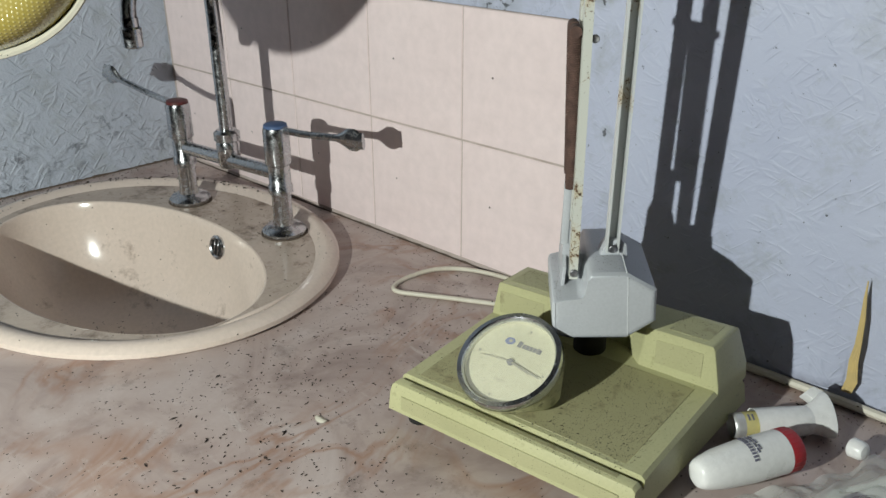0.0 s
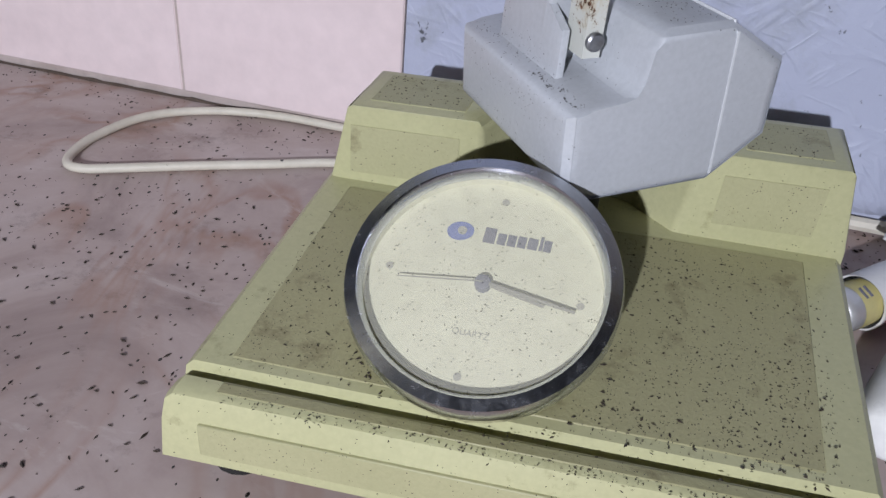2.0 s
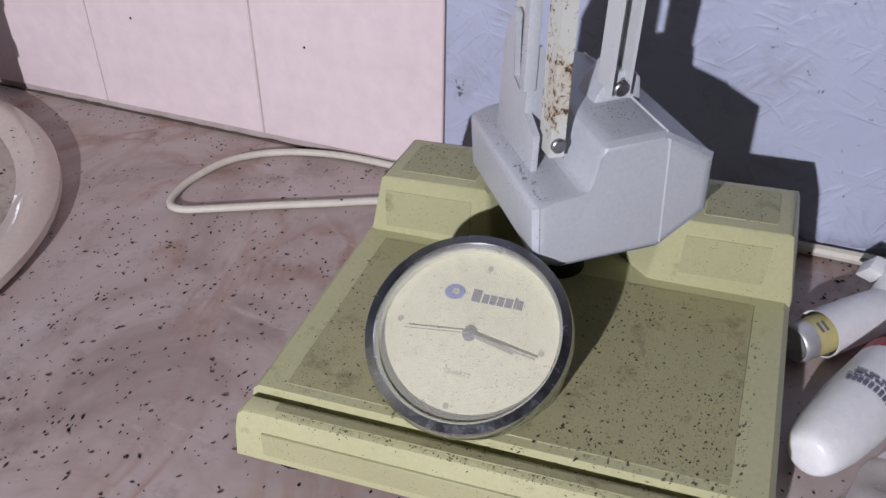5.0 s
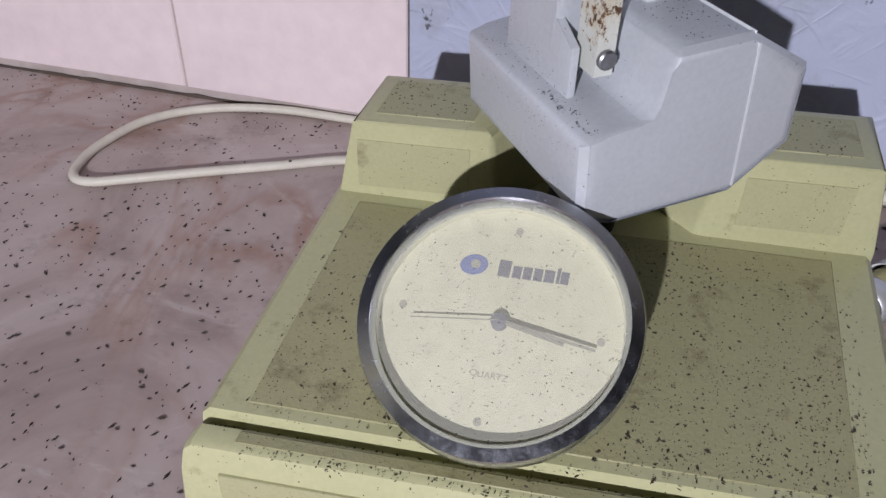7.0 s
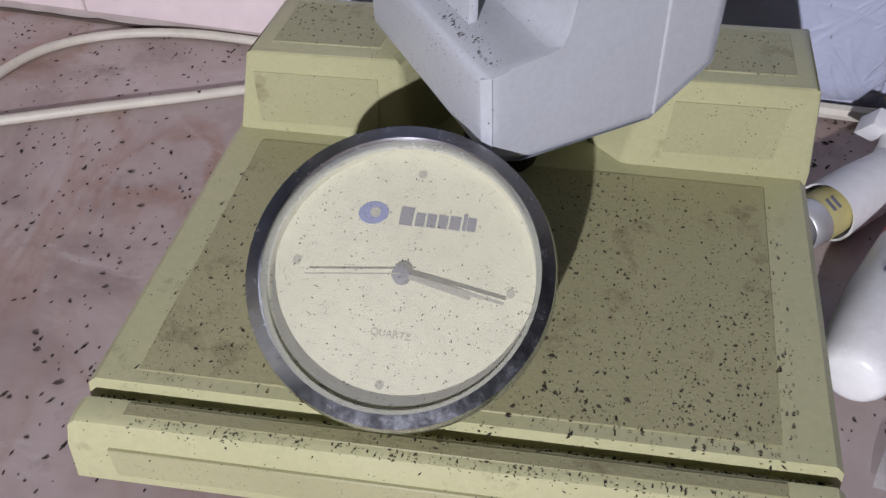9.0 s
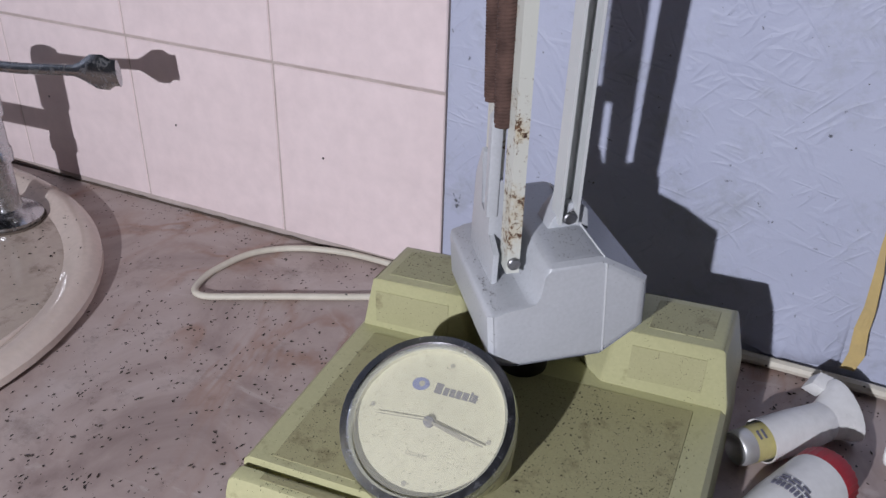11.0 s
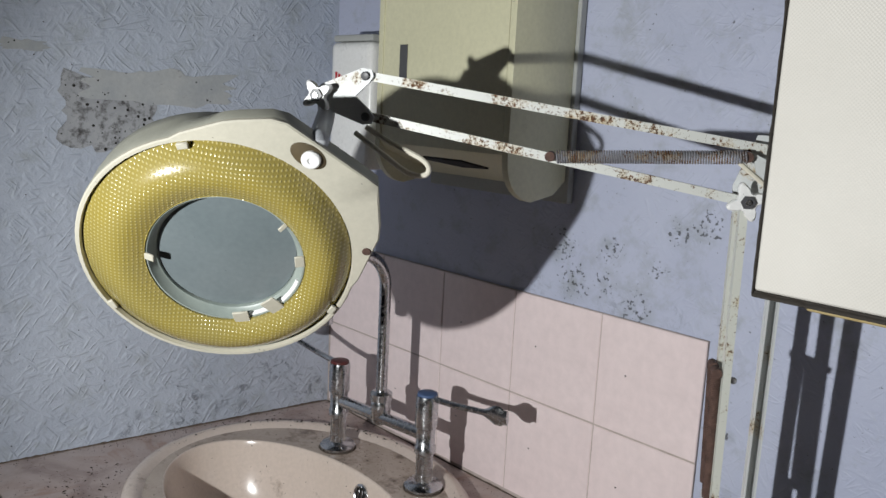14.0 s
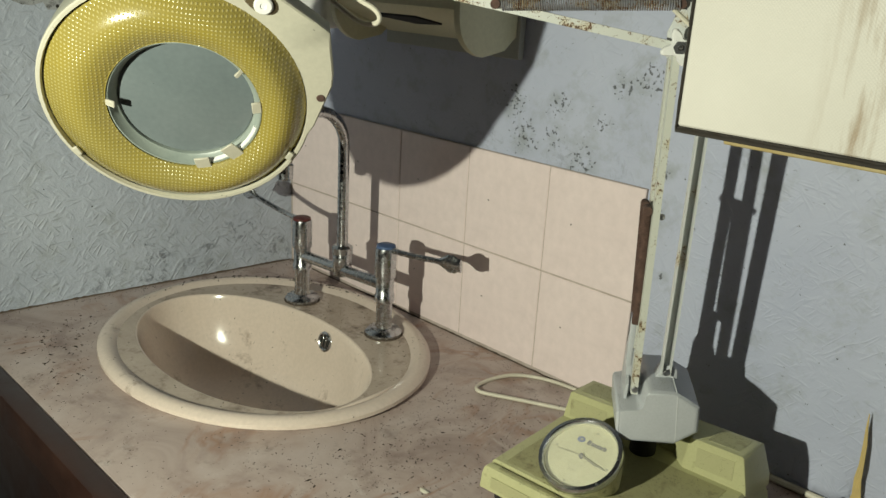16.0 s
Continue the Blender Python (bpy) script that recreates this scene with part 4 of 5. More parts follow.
# no real hole: a flat disc carries the cut-out's shade as colour
hollow = part("cutout_shade_disc", lathe([(0.017, 0.0003), (0.0162, 0.0006), (0.001, 0.0006)], 24, Matrix.Translation((0.092, 0.104, 0)) @ Matrix.Rotation(radians(-40), 4, "Z") @ Matrix.Diagonal((1.0, 0.62, 1, 1))), CUTOUT_SHADE, head, "flat dark brown disc for the shaded cut-out round the lamp holder")
part("lamp_holder", lathe([(0.0085, 0.0006), (0.0085, 0.0030), (0.0072, 0.0042), (0.003, 0.0042), (0.0025, 0.0032)], 20, Matrix.Translation((0.094, 0.101, 0))), WHITE_PLASTIC, hollow, "white lamp holder")
part("screw_hole", lathe([(0.0042, 0.0004), (0.0038, 0.0012)], 14, Matrix.Translation((0.135, 0.0, 0))), RUST, head)
for a in (95, 205, -35):
    part("clip", box((-0.005, -0.003, -0.001), (0.005, 0.003, 0.0025), 0.0008, 1), SHELL, head).matrix_local = Matrix.Rotation(radians(a), 4, "Z") @ Matrix.Translation((0.119, 0, 0.0012)) @ Matrix.Rotation(radians(90), 4, "Z")
neck_end = HEAD @ Vector((0.10, 0.105, -0.016))
part("neck", tube(smooth_path([K1 - SIDE * 0.008, K1 - SIDE * 0.012 + Vector((0, 0, -0.016)), neck_end + Vector((0, 0, 0.006)), neck_end], 6), 0.009, 12), GREY_PLASTIC, lamp)

# ---- clock ----
clock = thing("desk_clock", "round chrome-rimmed desk clock with a slanted cream dial", "clock", (0.1035, -0.2415, TOP))
CU = Vector((0.0, 0.862, 0.507)).normalized()
CR = Vector((1, 0, 0.02))
CR = (CR - CU * CR.dot(CU)).normalized()
CN = CR.cross(CU)
CC = Vector((0, 0, 0.0800))
FACE = Matrix(((CR.x, CU.x, CN.x, CC.x), (CR.y, CU.y, CN.y, CC.y), (CR.z, CU.z, CN.z, CC.z), (0, 0, 0, 1)))
RC = 0.0452


def clock_case():
    top = [FACE @ p for p in ellipse(0, 0, -0.0105, RC * 0.975, RC * 0.975, 48)]
    mid = [FACE @ p for p in ellipse(0, 0, -0.0025, RC * 0.975, RC * 0.975, 48)]
    low = []
    for p in top:
        low.append(Vector((p.x * 0.93, p.y * 0.80 + 0.006, 0.0)))
    for q in low:
        q.z = 0.0440 + (q.y + 0.078) * 0.0776
    return loft([mid, top, low], (False, True))


part("case", clock_case(), MOULDY_CASE, clock, "mouldy cream plastic case")
part("bezel", lathe([(RC * 0.97, -0.006), (RC, -0.004), (RC, 0.001), (RC * 0.985, 0.0035), (RC * 0.90, 0.0040), (RC * 0.868, 0.0022), (RC * 0.864, -0.001)], 64, FACE, cap=(False, False)), RING_CHROME, clock, "scuffed chrome bezel")
part("dial_wall", lathe([(RC * 0.866, -0.0008), (RC * 0.862, -0.0043)], 64, FACE, cap=(False, False)), DIAL, clock)
dial = part("dial", lathe([(0.0001, -0.0045), (RC * 0.875, -0.0045), (RC * 0.875, -0.0065)], 48, cap=(False, True)), DIAL, clock, "cream dial with grey markings")
dial.matrix_local = FACE @ Matrix.Translation((0, 0, 0.0004))
for a in (0, 90, 180, 270):
    part("hour_dot", lathe([(0.0013, -0.0045), (0.0013, -0.0042)], 14, Matrix.Rotation(radians(a), 4, "Z") @ Matrix.Translation((0.0322, 0, 0))), PALE_INK, dial)
logo = lathe([(0.0037, -0.0045), (0.0037, -0.0042)], 24, Matrix.Translation((-0.0124, 0.0180, 0)) @ Matrix.Rotation(radians(14), 4, "Z") @ Matrix.Diagonal((1.25, 0.95, 1, 1)))
part("blue_mark", logo, BLUE_INK, dial, "plain blue oval mark")
part("mark_centre", lathe([(0.0016, -0.0042), (0.0016, -0.0040)], 16, Matrix.Translation((-0.0118, 0.0182, 0))), PALE_INK, dial)
xx = -0.0042
for w, h in ((0.0036, 0.0060), (0.0026, 0.0044), (0.0026, 0.0044), (0.0026, 0.0044), (0.003, 0.0044), (0.001, 0.0054), (0.0024, 0.0044)):
    part("letter_bar", box((xx, 0.0156 + 0.05 * (xx + 0.004), -0.0045), (xx + w * 1.1, 0.0156 + 0.05 * (xx + 0.004) + h * 0.95, -0.0042)), INK, dial)
    xx += w * 1.32


def writing(name, body, size, material, parent, m, label=""):
    cu = bpy.data.curves.new(name, "FONT")
    cu.body, cu.size, cu.align_x, cu.align_y = body, size, "CENTER", "CENTER"
    tmp = bpy.data.objects.new("scratch_text", cu)
    scene.collection.objects.link(tmp)
    me = bpy.data.meshes.new_from_object(tmp.evaluated_get(bpy.context.evaluated_depsgraph_get()))
    bpy.data.objects.remove(tmp)
    b = bmesh.new()
    b.from_mesh(me)
    b.transform(m)
    bpy.data.meshes.remove(me)
    return part(name, b, material, parent, label, smooth=False)


writing("quartz_lettering", "QUARTZ", 0.0030, PALE_INK, dial, Matrix.Translation((0.0003, -0.0175, -0.0043)), "small grey word QUARTZ")


def hand(angle, length, w0, w1, z, tail=0.0):
    b = loft([[Vector((-tail, -w0 / 2, z)), Vector((-tail, w0 / 2, z)), Vector((-tail, w0 / 2, z + 0.0004)), Vector((-tail, -w0 / 2, z + 0.0004))], [Vector((length, -w1 / 2, z)), Vector((length, w1 / 2, z)), Vector((length, w1 / 2, z + 0.0004)), Vector((length, -w1 / 2, z + 0.0004))]])
    b.transform(Matrix.Rotation(radians(angle), 4, "Z"))
    return b


part("minute_hand", hand(-7, 0.0312, 0.0011, 0.0009, -0.0018), HAND_GREY, dial, "pale grey hand")
part("hour_hand", hand(-10, 0.0215, 0.0012, 0.0010, -0.0026), HAND_GREY, dial, "pale grey hand")
part("second_hand", hand(189, 0.0284, 0.0004, 0.0003, -0.0014), HAND_GREY, dial, "thin pale hand")
part("hand_boss", lathe([(0.0027, -0.0045), (0.0027, -0.0016), (0.0018, -0.0012)], 20), INK, dial, "dark centre boss")
glass = part("crystal", lathe([(0.0001, 0.0016), (RC * 0.45, 0.0014), (RC * 0.868, 0.0006)], 40, cap=(False, False)), CLOCK_GLASS, clock, "dusty clear crystal")
glass.matrix_local = FACE
glass.visible_shadow = False

# ---- cable on the worktop ----
cable = thing("power_cable", "dirty white mains cable looped on the worktop", "cable", (-0.076, -0.063, TOP))
part("flex", tube(smooth_path([(0.14, 0.050, 0.0028), (0.09, 0.059, 0.0028), (0.036, 0.0595, 0.0028), (-0.009, 0.058, 0.0028), (-0.050, 0.046, 0.0028), (-0.079, 0.022, 0.0028), (-0.090, -0.013, 0.0028), (-0.089, -0.037, 0.0028), (-0.083, -0.049, 0.0028), (-0.072, -0.050, 0.0028), (-0.057, -0.043, 0.0028), (-0.019, -0.023, 0.0028), (0.021, -0.003, 0.0028), (0.053, 0.013, 0.0028), (0.11, 0.033, 0.0028)], 9), 0.0027, 10), CABLE, cable)

# ---- inhalers ----
puffer = thing("aerosol_inhaler", "white L-shaped aerosol inhaler with a yellow-labelled canister", "inhaler", (0.274, -0.086, TOP))
PA, PB = Vector((-0.015, -0.016, 0.0135)), Vector((0.026, 0.027, 0.0145))
PD = (PB - PA).normalized()
can = part("canister", lathe([(0.0006, -0.0120), (0.006, -0.0128), (0.0086, -0.0148), (0.0096, -0.0162), (0.0106, -0.0152), (0.011, -0.012), (0.011, 0.02)], 24, axis(PA, PB)), SILVER, puffer, "bare metal canister")
part("label", lathe([(0.01125, -0.007), (0.01125, 0.006)], 24, axis(PA, PB), cap=(False, False)), LABEL, can, "yellow printed label")
for k in (0.0, 0.0035):
    part("print_bar", box((-0.003, -0.0115, k - 0.0045), (0.003, -0.0112, k - 0.003)), INK, can).matrix_local = axis(PA, PB) @ Matrix.Rotation(radians(200), 4, "Z")
part("body", loft([[axis(PA, PB) @ p for p in ellipse(0, 0, z, a, b, 28)] for z, a, b in ((0.0035, 0.0128, 0.0132), (0.003, 0.0142, 0.0135), (0.03, 0.0140, 0.0132), (0.05, 0.0125, 0.0128), (0.058, 0.010, 0.0112))], (False, True)), WHITE_PLASTIC, puffer)
ma, mz = PB + Vector((0.0145, -0.012, -0.0115)), PB + Vector((-0.014, 0.016, 0.0175))
ml = (mz - ma).normalized()
mw = ml.cross(PD).normalized()
part("mouthpiece", loft([[PB - PD * 0.006 + (ma + mz - 2 * PB) * 0.5 * k + PD * d + ml * (s * 0.019 * math.cos(2 * math.pi * i / 20)) + mw * (w * math.sin(2 * math.pi * i / 20)) for i in range(20)] for k, d, s, w in ((0.2, -0.004, 0.6, 0.0115), (0.6, 0.006, 0.82, 0.0118), (1, 0.012, 1.05, 0.012), (1, 0.0155, 1.08, 0.0122), (1, 0.0165, 0.98, 0.011))]), WHITE_PLASTIC, puffer)
part("cap_flap", prism([mz - ml * 0.011 + PD * 0.002, mz - ml * 0.004 + PD * 0.012, mz + ml * 0.002 + PD * 0.004, mz - ml * 0.003 - PD * 0.006], mw * 0.012, bevel=0.0006), WHITE_PLASTIC, puffer, "white mouthpiece cap flap")

powder = thing("powder_inhaler", "white plastic powder inhaler with a red base ring", "inhaler", (0.272, -0.168, TOP))
QA, QB = Vector((-0.0165, -0.031, 0.0190)), Vector((0.0275, 0.0505, 0.0190))
QM = axis(QA, QB)
QL = (QB - QA).length
part("cover", lathe([(0.0006, -0.0006), (0.0084, -0.0004), (0.0104, 0.0008), (0.0122, 0.0036), (0.0138, 0.009), (0.0160, 0.02), (0.0180, 0.045), (0.0182, QL - 0.013), (0.0172, QL - 0.0125)], 32, QM), WHITE_PLASTIC, powder)
ribs = loft([[QM @ Vector(((0.0176 + 0.0007 * (i % 2)) * s * math.cos(2 * math.pi * i / 56), (0.0176 + 0.0007 * (i % 2)) * s * math.sin(2 * math.pi * i / 56), z)) for i in range(56)] for z, s in ((QL - 0.0128, 1.0), (QL - 0.002, 1.0), (QL, 0.92))])
part("base_ring", ribs, RED, powder, "ribbed red turning base")
for z0, tall, marks in ((0.0430, 0.0036, [(-0.0115 + 0.0024 * k, 0.0016) for k in range(10)]), (0.0490, 0.0011, [(-0.0105 + 0.0045 * k, 0.0036) for k in range(4)]), (0.0518, 0.0011, [(-0.0105 + 0.0055 * k, 0.0042) for k in range(3)])):
    for off, wide in marks:
        b = box((off, -0.0002, z0), (off + wide, 0.0005, z0 + tall))
        for v in b.verts:
            a = v.co.x / 0.0165 - math.pi / 2
            r = 0.0160 + 0.00008 * (min(v.co.z, 0.045) - 0.02) * 1000 + v.co.y + 0.0004
            v.co.x, v.co.y = r * math.cos(a), r * math.sin(a)
        part("print_bar", b, INK, powder).matrix_local = QM @ Matrix.Rotation(radians(190), 4, "Z")

loose_cap = thing("mouthpiece_cover", "small white plastic mouthpiece cover lying on the worktop", "cover", (0.333, -0.068, TOP))
part("shell", lathe([(0.0075, 0), (0.0085, 0.001), (0.008, 0.010), (0.006, 0.013), (0.001, 0.014)], 20, Matrix.Translation((0, 0, 0.0085)) @ Matrix.Rotation(radians(78), 4, "Y") @ Matrix.Rotation(radians(20), 4, "X")), WHITE_PLASTIC, loose_cap)


# ---- crumpled bag ----
def crumple(w, h, nx, ny, seed, rough, lift):
    b = bmesh.new()
    grid = []
    for j in range(ny + 1):
        row = []
        for i in range(nx + 1):
            u, v = i / nx - 0.5, j / ny - 0.5
            p = Vector((u * w, v * h, 0))
            n1 = noise.noise(Vector((u * 4 + seed, v * 4, seed)))
            n2 = abs(noise.noise(Vector((u * 9 + seed, v * 9, 2 * seed))))
            z = lift * max(0.0, 1 - 3.2 * (u * u + v * v)) + rough * (0.9 * n1 + 1.3 * n2)
            p.z = max(0.0012, z)
            p.x += 0.012 * noise.noise(Vector((v * 7, seed, u * 3)))
            p.y += 0.012 * noise.noise(Vector((seed, u * 7, v * 3)))
            row.append(b.verts.new(p))
        grid.append(row)
    for j in range(ny):
        for i in range(nx):
            b.faces.new((grid[j][i], grid[j][i + 1], grid[j + 1][i + 1], grid[j + 1][i]))
    return b


bag = thing("plastic_bag", "crumpled milky plastic bag with green and dark print", "bag", (0.392, -0.160, TOP), turn=Matrix.Translation((0.392, -0.160, TOP)) @ Matrix.Rotation(radians(63), 4, "Z"))
inner = part("printed_insert", crumple(0.19, 0.12, 36, 26, 3.7, 0.0, 0.0), PRINT, bag, "white printed paper inside the bag")
part("film", crumple(0.25, 0.165, 84, 60, 1.9, 0.0105, 0.018), FILM, bag, "milky clear plastic film")
for k in range(8):
    for u, l in ((-0.070, 0.010 + 0.002 * (k % 3)), (-0.057 + 0.001 * (k % 3), 0.007 + 0.002 * ((k + 1) % 3))):
        part("print_bar", box((u, 0.039 - 0.0029 * k, 0.0013), (u + l, 0.0398 - 0.0029 * k, 0.0016)), PALE_INK, inner)
for u in (-0.052, -0.046, -0.042, -0.036, -0.032):
    part("print_bar", box((u, 0.006, 0.0013), (u + 0.003, 0.0105, 0.0016)), INK, inner)
part("print_patch", prism([(-0.002, 0.034, 0.0013), (0.022, 0.030, 0.0013), (0.030, 0.044, 0.0013), (0.024, 0.057, 0.0013), (0.006, 0.056, 0.0013)], (0, 0, 0.0003)), PURPLE, inner, "dark purple printed patch")

# ---- wall cabinet ----
cab = thing("wall_cabinet", "white canvas-textured wall cabinet with grimy dark edges", "cabinet", (0.187, 0.0, 1.345))
part("door", box((0.0, -0.292, 0.0), (0.50, -0.274, 0.62), 0.0015, 1), DOOR_BOARD, cab)
part("edge_strip", box((-0.0025, -0.2905, -0.003), (-0.0003, -0.2735, 0.62), 0.0004, 1), GRIME, cab, "grimy dark door edge")
part("edge_strip", box((-0.0025, -0.2905, -0.0055), (0.50, -0.2735, -0.0004), 0.0006, 1), GRIME, cab, "grimy dark door edge")
part("carcass", box((0.006, -0.2725, 0.006), (0.494, 0.004, 0.62), 0.001, 1), BOARD, cab)
part("grime_line", grime_bead((-0.0012, -0.2912, -0.003), (-0.0012, -0.2912, 0.62), 0.0016, 6.0), GRIME, cab, "ragged black grime on the door edge")
part("grime_line", grime_bead((0.0, -0.2912, -0.0032), (0.50, -0.2912, -0.0032), 0.0019, 8.0), GRIME, cab, "ragged black grime on the door edge")
part("batten", box((0.031, -0.272, -0.0115), (0.494, -0.252, 0.0056), 0.001, 1), RAW_WOOD, cab, "raw wood batten under the cabinet")

# ---- paper towel dispenser ----
towel = thing("paper_towel_dispenser", "cream enamelled metal paper towel dispenser on the wall", "dispenser", (-0.355, 0.004, 1.345))
W2 = 0.131
part("back_plate", box((-W2 - 0.004, -0.012, 0.0), (W2 + 0.006, -0.0005, 0.40), 0.001, 1), GREY_EDGE, towel, "grey steel back plate")


def towel_cover():
    prof = [(-0.0125, 0.40), (-0.118, 0.40), (-0.124, 0.394), (-0.124, 0.064), (-0.116, 0.054), (-0.10, 0.048), (-0.06, 0.034), (-0.0125, 0.018)]
    b = loft([[Vector((x, y, z)) for y, z in prof] for x in (-W2, W2 - 0.010)])
    bmesh.ops.bevel(b, geom=[e for e in b.edges if abs(e.verts[0].co.x - e.verts[1].co.x) < 1e-5], offset=0.002, segments=2, affect="EDGES")
    return b


part("cover", towel_cover(), CREAM_METAL, towel)


def cheek(x):
    pts = [Vector((x, -0.0125, 0.40)), Vector((x, -0.126, 0.40)), Vector((x, -0.126, 0.06))]
    pts += [Vector((x, -0.072 - 0.054 * math.cos(radians(a)), 0.056 - 0.052 * math.sin(radians(a)))) for a in range(0, 96, 12)]
    pts += [Vector((x, -0.035, 0.012)), Vector((x, -0.0125, 0.03))]
    return prism(pts, (0.010, 0, 0), bevel=0.0008)


part("side_cheek", cheek(W2 - 0.0095), CREAM_METAL, towel)
part("side_cheek", cheek(-W2 - 0.0005), CREAM_METAL, towel)
part("level_slot", box((-0.085, -0.1252, 0.148), (-0.069, -0.1238, 0.20), 0.0004, 1), SLOT_GREY, towel, "dark level window")
part("paper_slot", prism([Vector((-0.05, -0.104, 0.047)), Vector((0.03, -0.106, 0.048)), Vector((0.06, -0.085, 0.040)), Vector((0.0, -0.075, 0.037)), Vector((-0.06, -0.09, 0.043))], (0, 0, 0.004)), DARK, towel, "dark torn paper slot")

# ---- soap dispenser ----
soap = thing("soap_dispenser", "white plastic soap dispenser with a red mark", "dispenser", (-0.60, 0.004, 1.36))
part("body", box((-0.052, -0.094, 0.0), (0.055, -0.001, 0.195), 0.012, 3), WHITE_PLASTIC, soap)
part("lid", box((-0.050, -0.090, 0.1955), (0.053, -0.002, 0.206), 0.004, 2), GREY_EDGE, soap, "grey lid")
part("lock", box((0.036, -0.012, 0.2065), (0.052, -0.001, 0.235), 0.003, 2), WHITE_PLASTIC, soap)
for k in range(3):
    part("red_mark", box((-0.036 + 0.008 * k, -0.0948, 0.133), (-0.031 + 0.008 * k, -0.0940, 0.149 - 0.003 * k)), RED, soap)

# ---- torn paper on the walls ----
def ragged(w, h, seed, n=44, keep=0.4):
    pts = []
    for i in range(n):
        a = 2 * math.pi * i / n
        k = 1 / max(abs(math.cos(a)), abs(math.sin(a)))
        k *= 1 + keep * noise.noise(Vector((math.cos(a) * 3, math.sin(a) * 3, seed))) + 0.06 * random.uniform(-1, 1)
        pts.append((w / 2 * k * math.cos(a), h / 2 * k * math.sin(a)))
    return pts


LW = wall_left.matrix_world
for y, z, w, h, s in ((-0.385, 1.430, 0.13, 0.11, 2.0), (-0.31, 1.470, 0.21, 0.05, 5.0), (-0.50, 1.520, 0.06, 0.014, 9.0)):
    patch = tagged(mesh_object("torn_patch", prism([Vector((0.0004, y + u, z + v)) for u, v in ragged(w, h, s)], (0.0007 + 0.0003 * (s == 5.0), 0, 0)), MOULD if s == 2.0 else PALE_PATCH), "black-spotted mouldy patch of torn wallpaper on the wall", "wall stain")
    patch.matrix_world = LW.copy()
sliver = tagged(mesh_object("wallpaper_tear", loft([[Vector((0.303 + dx + w * k, -0.002 - 0.006 * k * (1 - abs(2 * t - 1)), 0.916 + 0.112 * t)) for k in (0.0, 0.35, 0.7, 1.0)] for t, dx, w in ((0, -0.001, 0.009), (0.12, 0.001, 0.010), (0.3, -0.0005, 0.0085), (0.45, 0.001, 0.0065), (0.7, 0.0, 0.005), (0.85, -0.001, 0.003), (1.0, -0.001, 0.0005))], (False, False), closed=False), PEEL), "yellowed sliver of torn wallpaper peeling off the wall", "torn wallpaper")
sliver.modifiers.new("thick", "SOLIDIFY").thickness = 0.0006


def creased_flap(x0, x1, z0, z1):
    rows = []
    for j in range(9):
        t = j / 8
        rows.append([Vector((x0 + (x1 - x0) * i / 20, 0.0058 - 0.012 * (1 - t) ** 2 * math.sin(math.pi * i / 20) * (0.6 + 0.6 * abs(noise.noise(Vector((i * 0.7, t * 2, 3))))), z0 + (z1 - z0) * t)) for i in range(21)])
    return loft(rows, (False, False), closed=False)


flap = tagged(mesh_object("wallpaper_flap", creased_flap(0.235, 0.302, 0.912, 0.985), BLUE_WALL, True), "creased pale blue wallpaper coming loose above the worktop", "torn wallpaper", "", "structure")
flap.modifiers.new("thick", "SOLIDIFY").thickness = 0.0006

# ---- droppings and flakes ----


def scatter(name, spots, material, label, place=None):
    verts, faces = [], []
    for x, y, z, s, a, l in spots:
        c, d = math.cos(a), math.sin(a)
        i = len(verts)
        for u, v, w in ((l, 0, 0.3), (-l, 0, 0.3), (0, 0.6, 0.3), (0, -0.6, 0.3), (0, 0, 0.95), (0, 0, -0.05)):
            verts.append((x + s * (u * c - v * d), y + s * (u * d + v * c), z + s * w))
        for p, q, r in ((0, 2, 4), (2, 1, 4), (1, 3, 4), (3, 0, 4), (2, 0, 5), (1, 2, 5), (3, 1, 5), (0, 3, 5)):
            faces.append((i + p, i + q, i + r))
    me = bpy.data.meshes.new(name)
    me.from_pydata(verts, [], faces)
    me.materials.append(material)
    if place is not None:
        me.transform(place)
    return tagged(new(name, me), label, "droppings", "", "stuff")


def PLATE(x, y):
    """Height of the lamp base's sloping plate."""
    return TOP + 0.0524 + 0.0776 * (y + 0.16 - 0.078 * (x - 0.123) - 0.020)


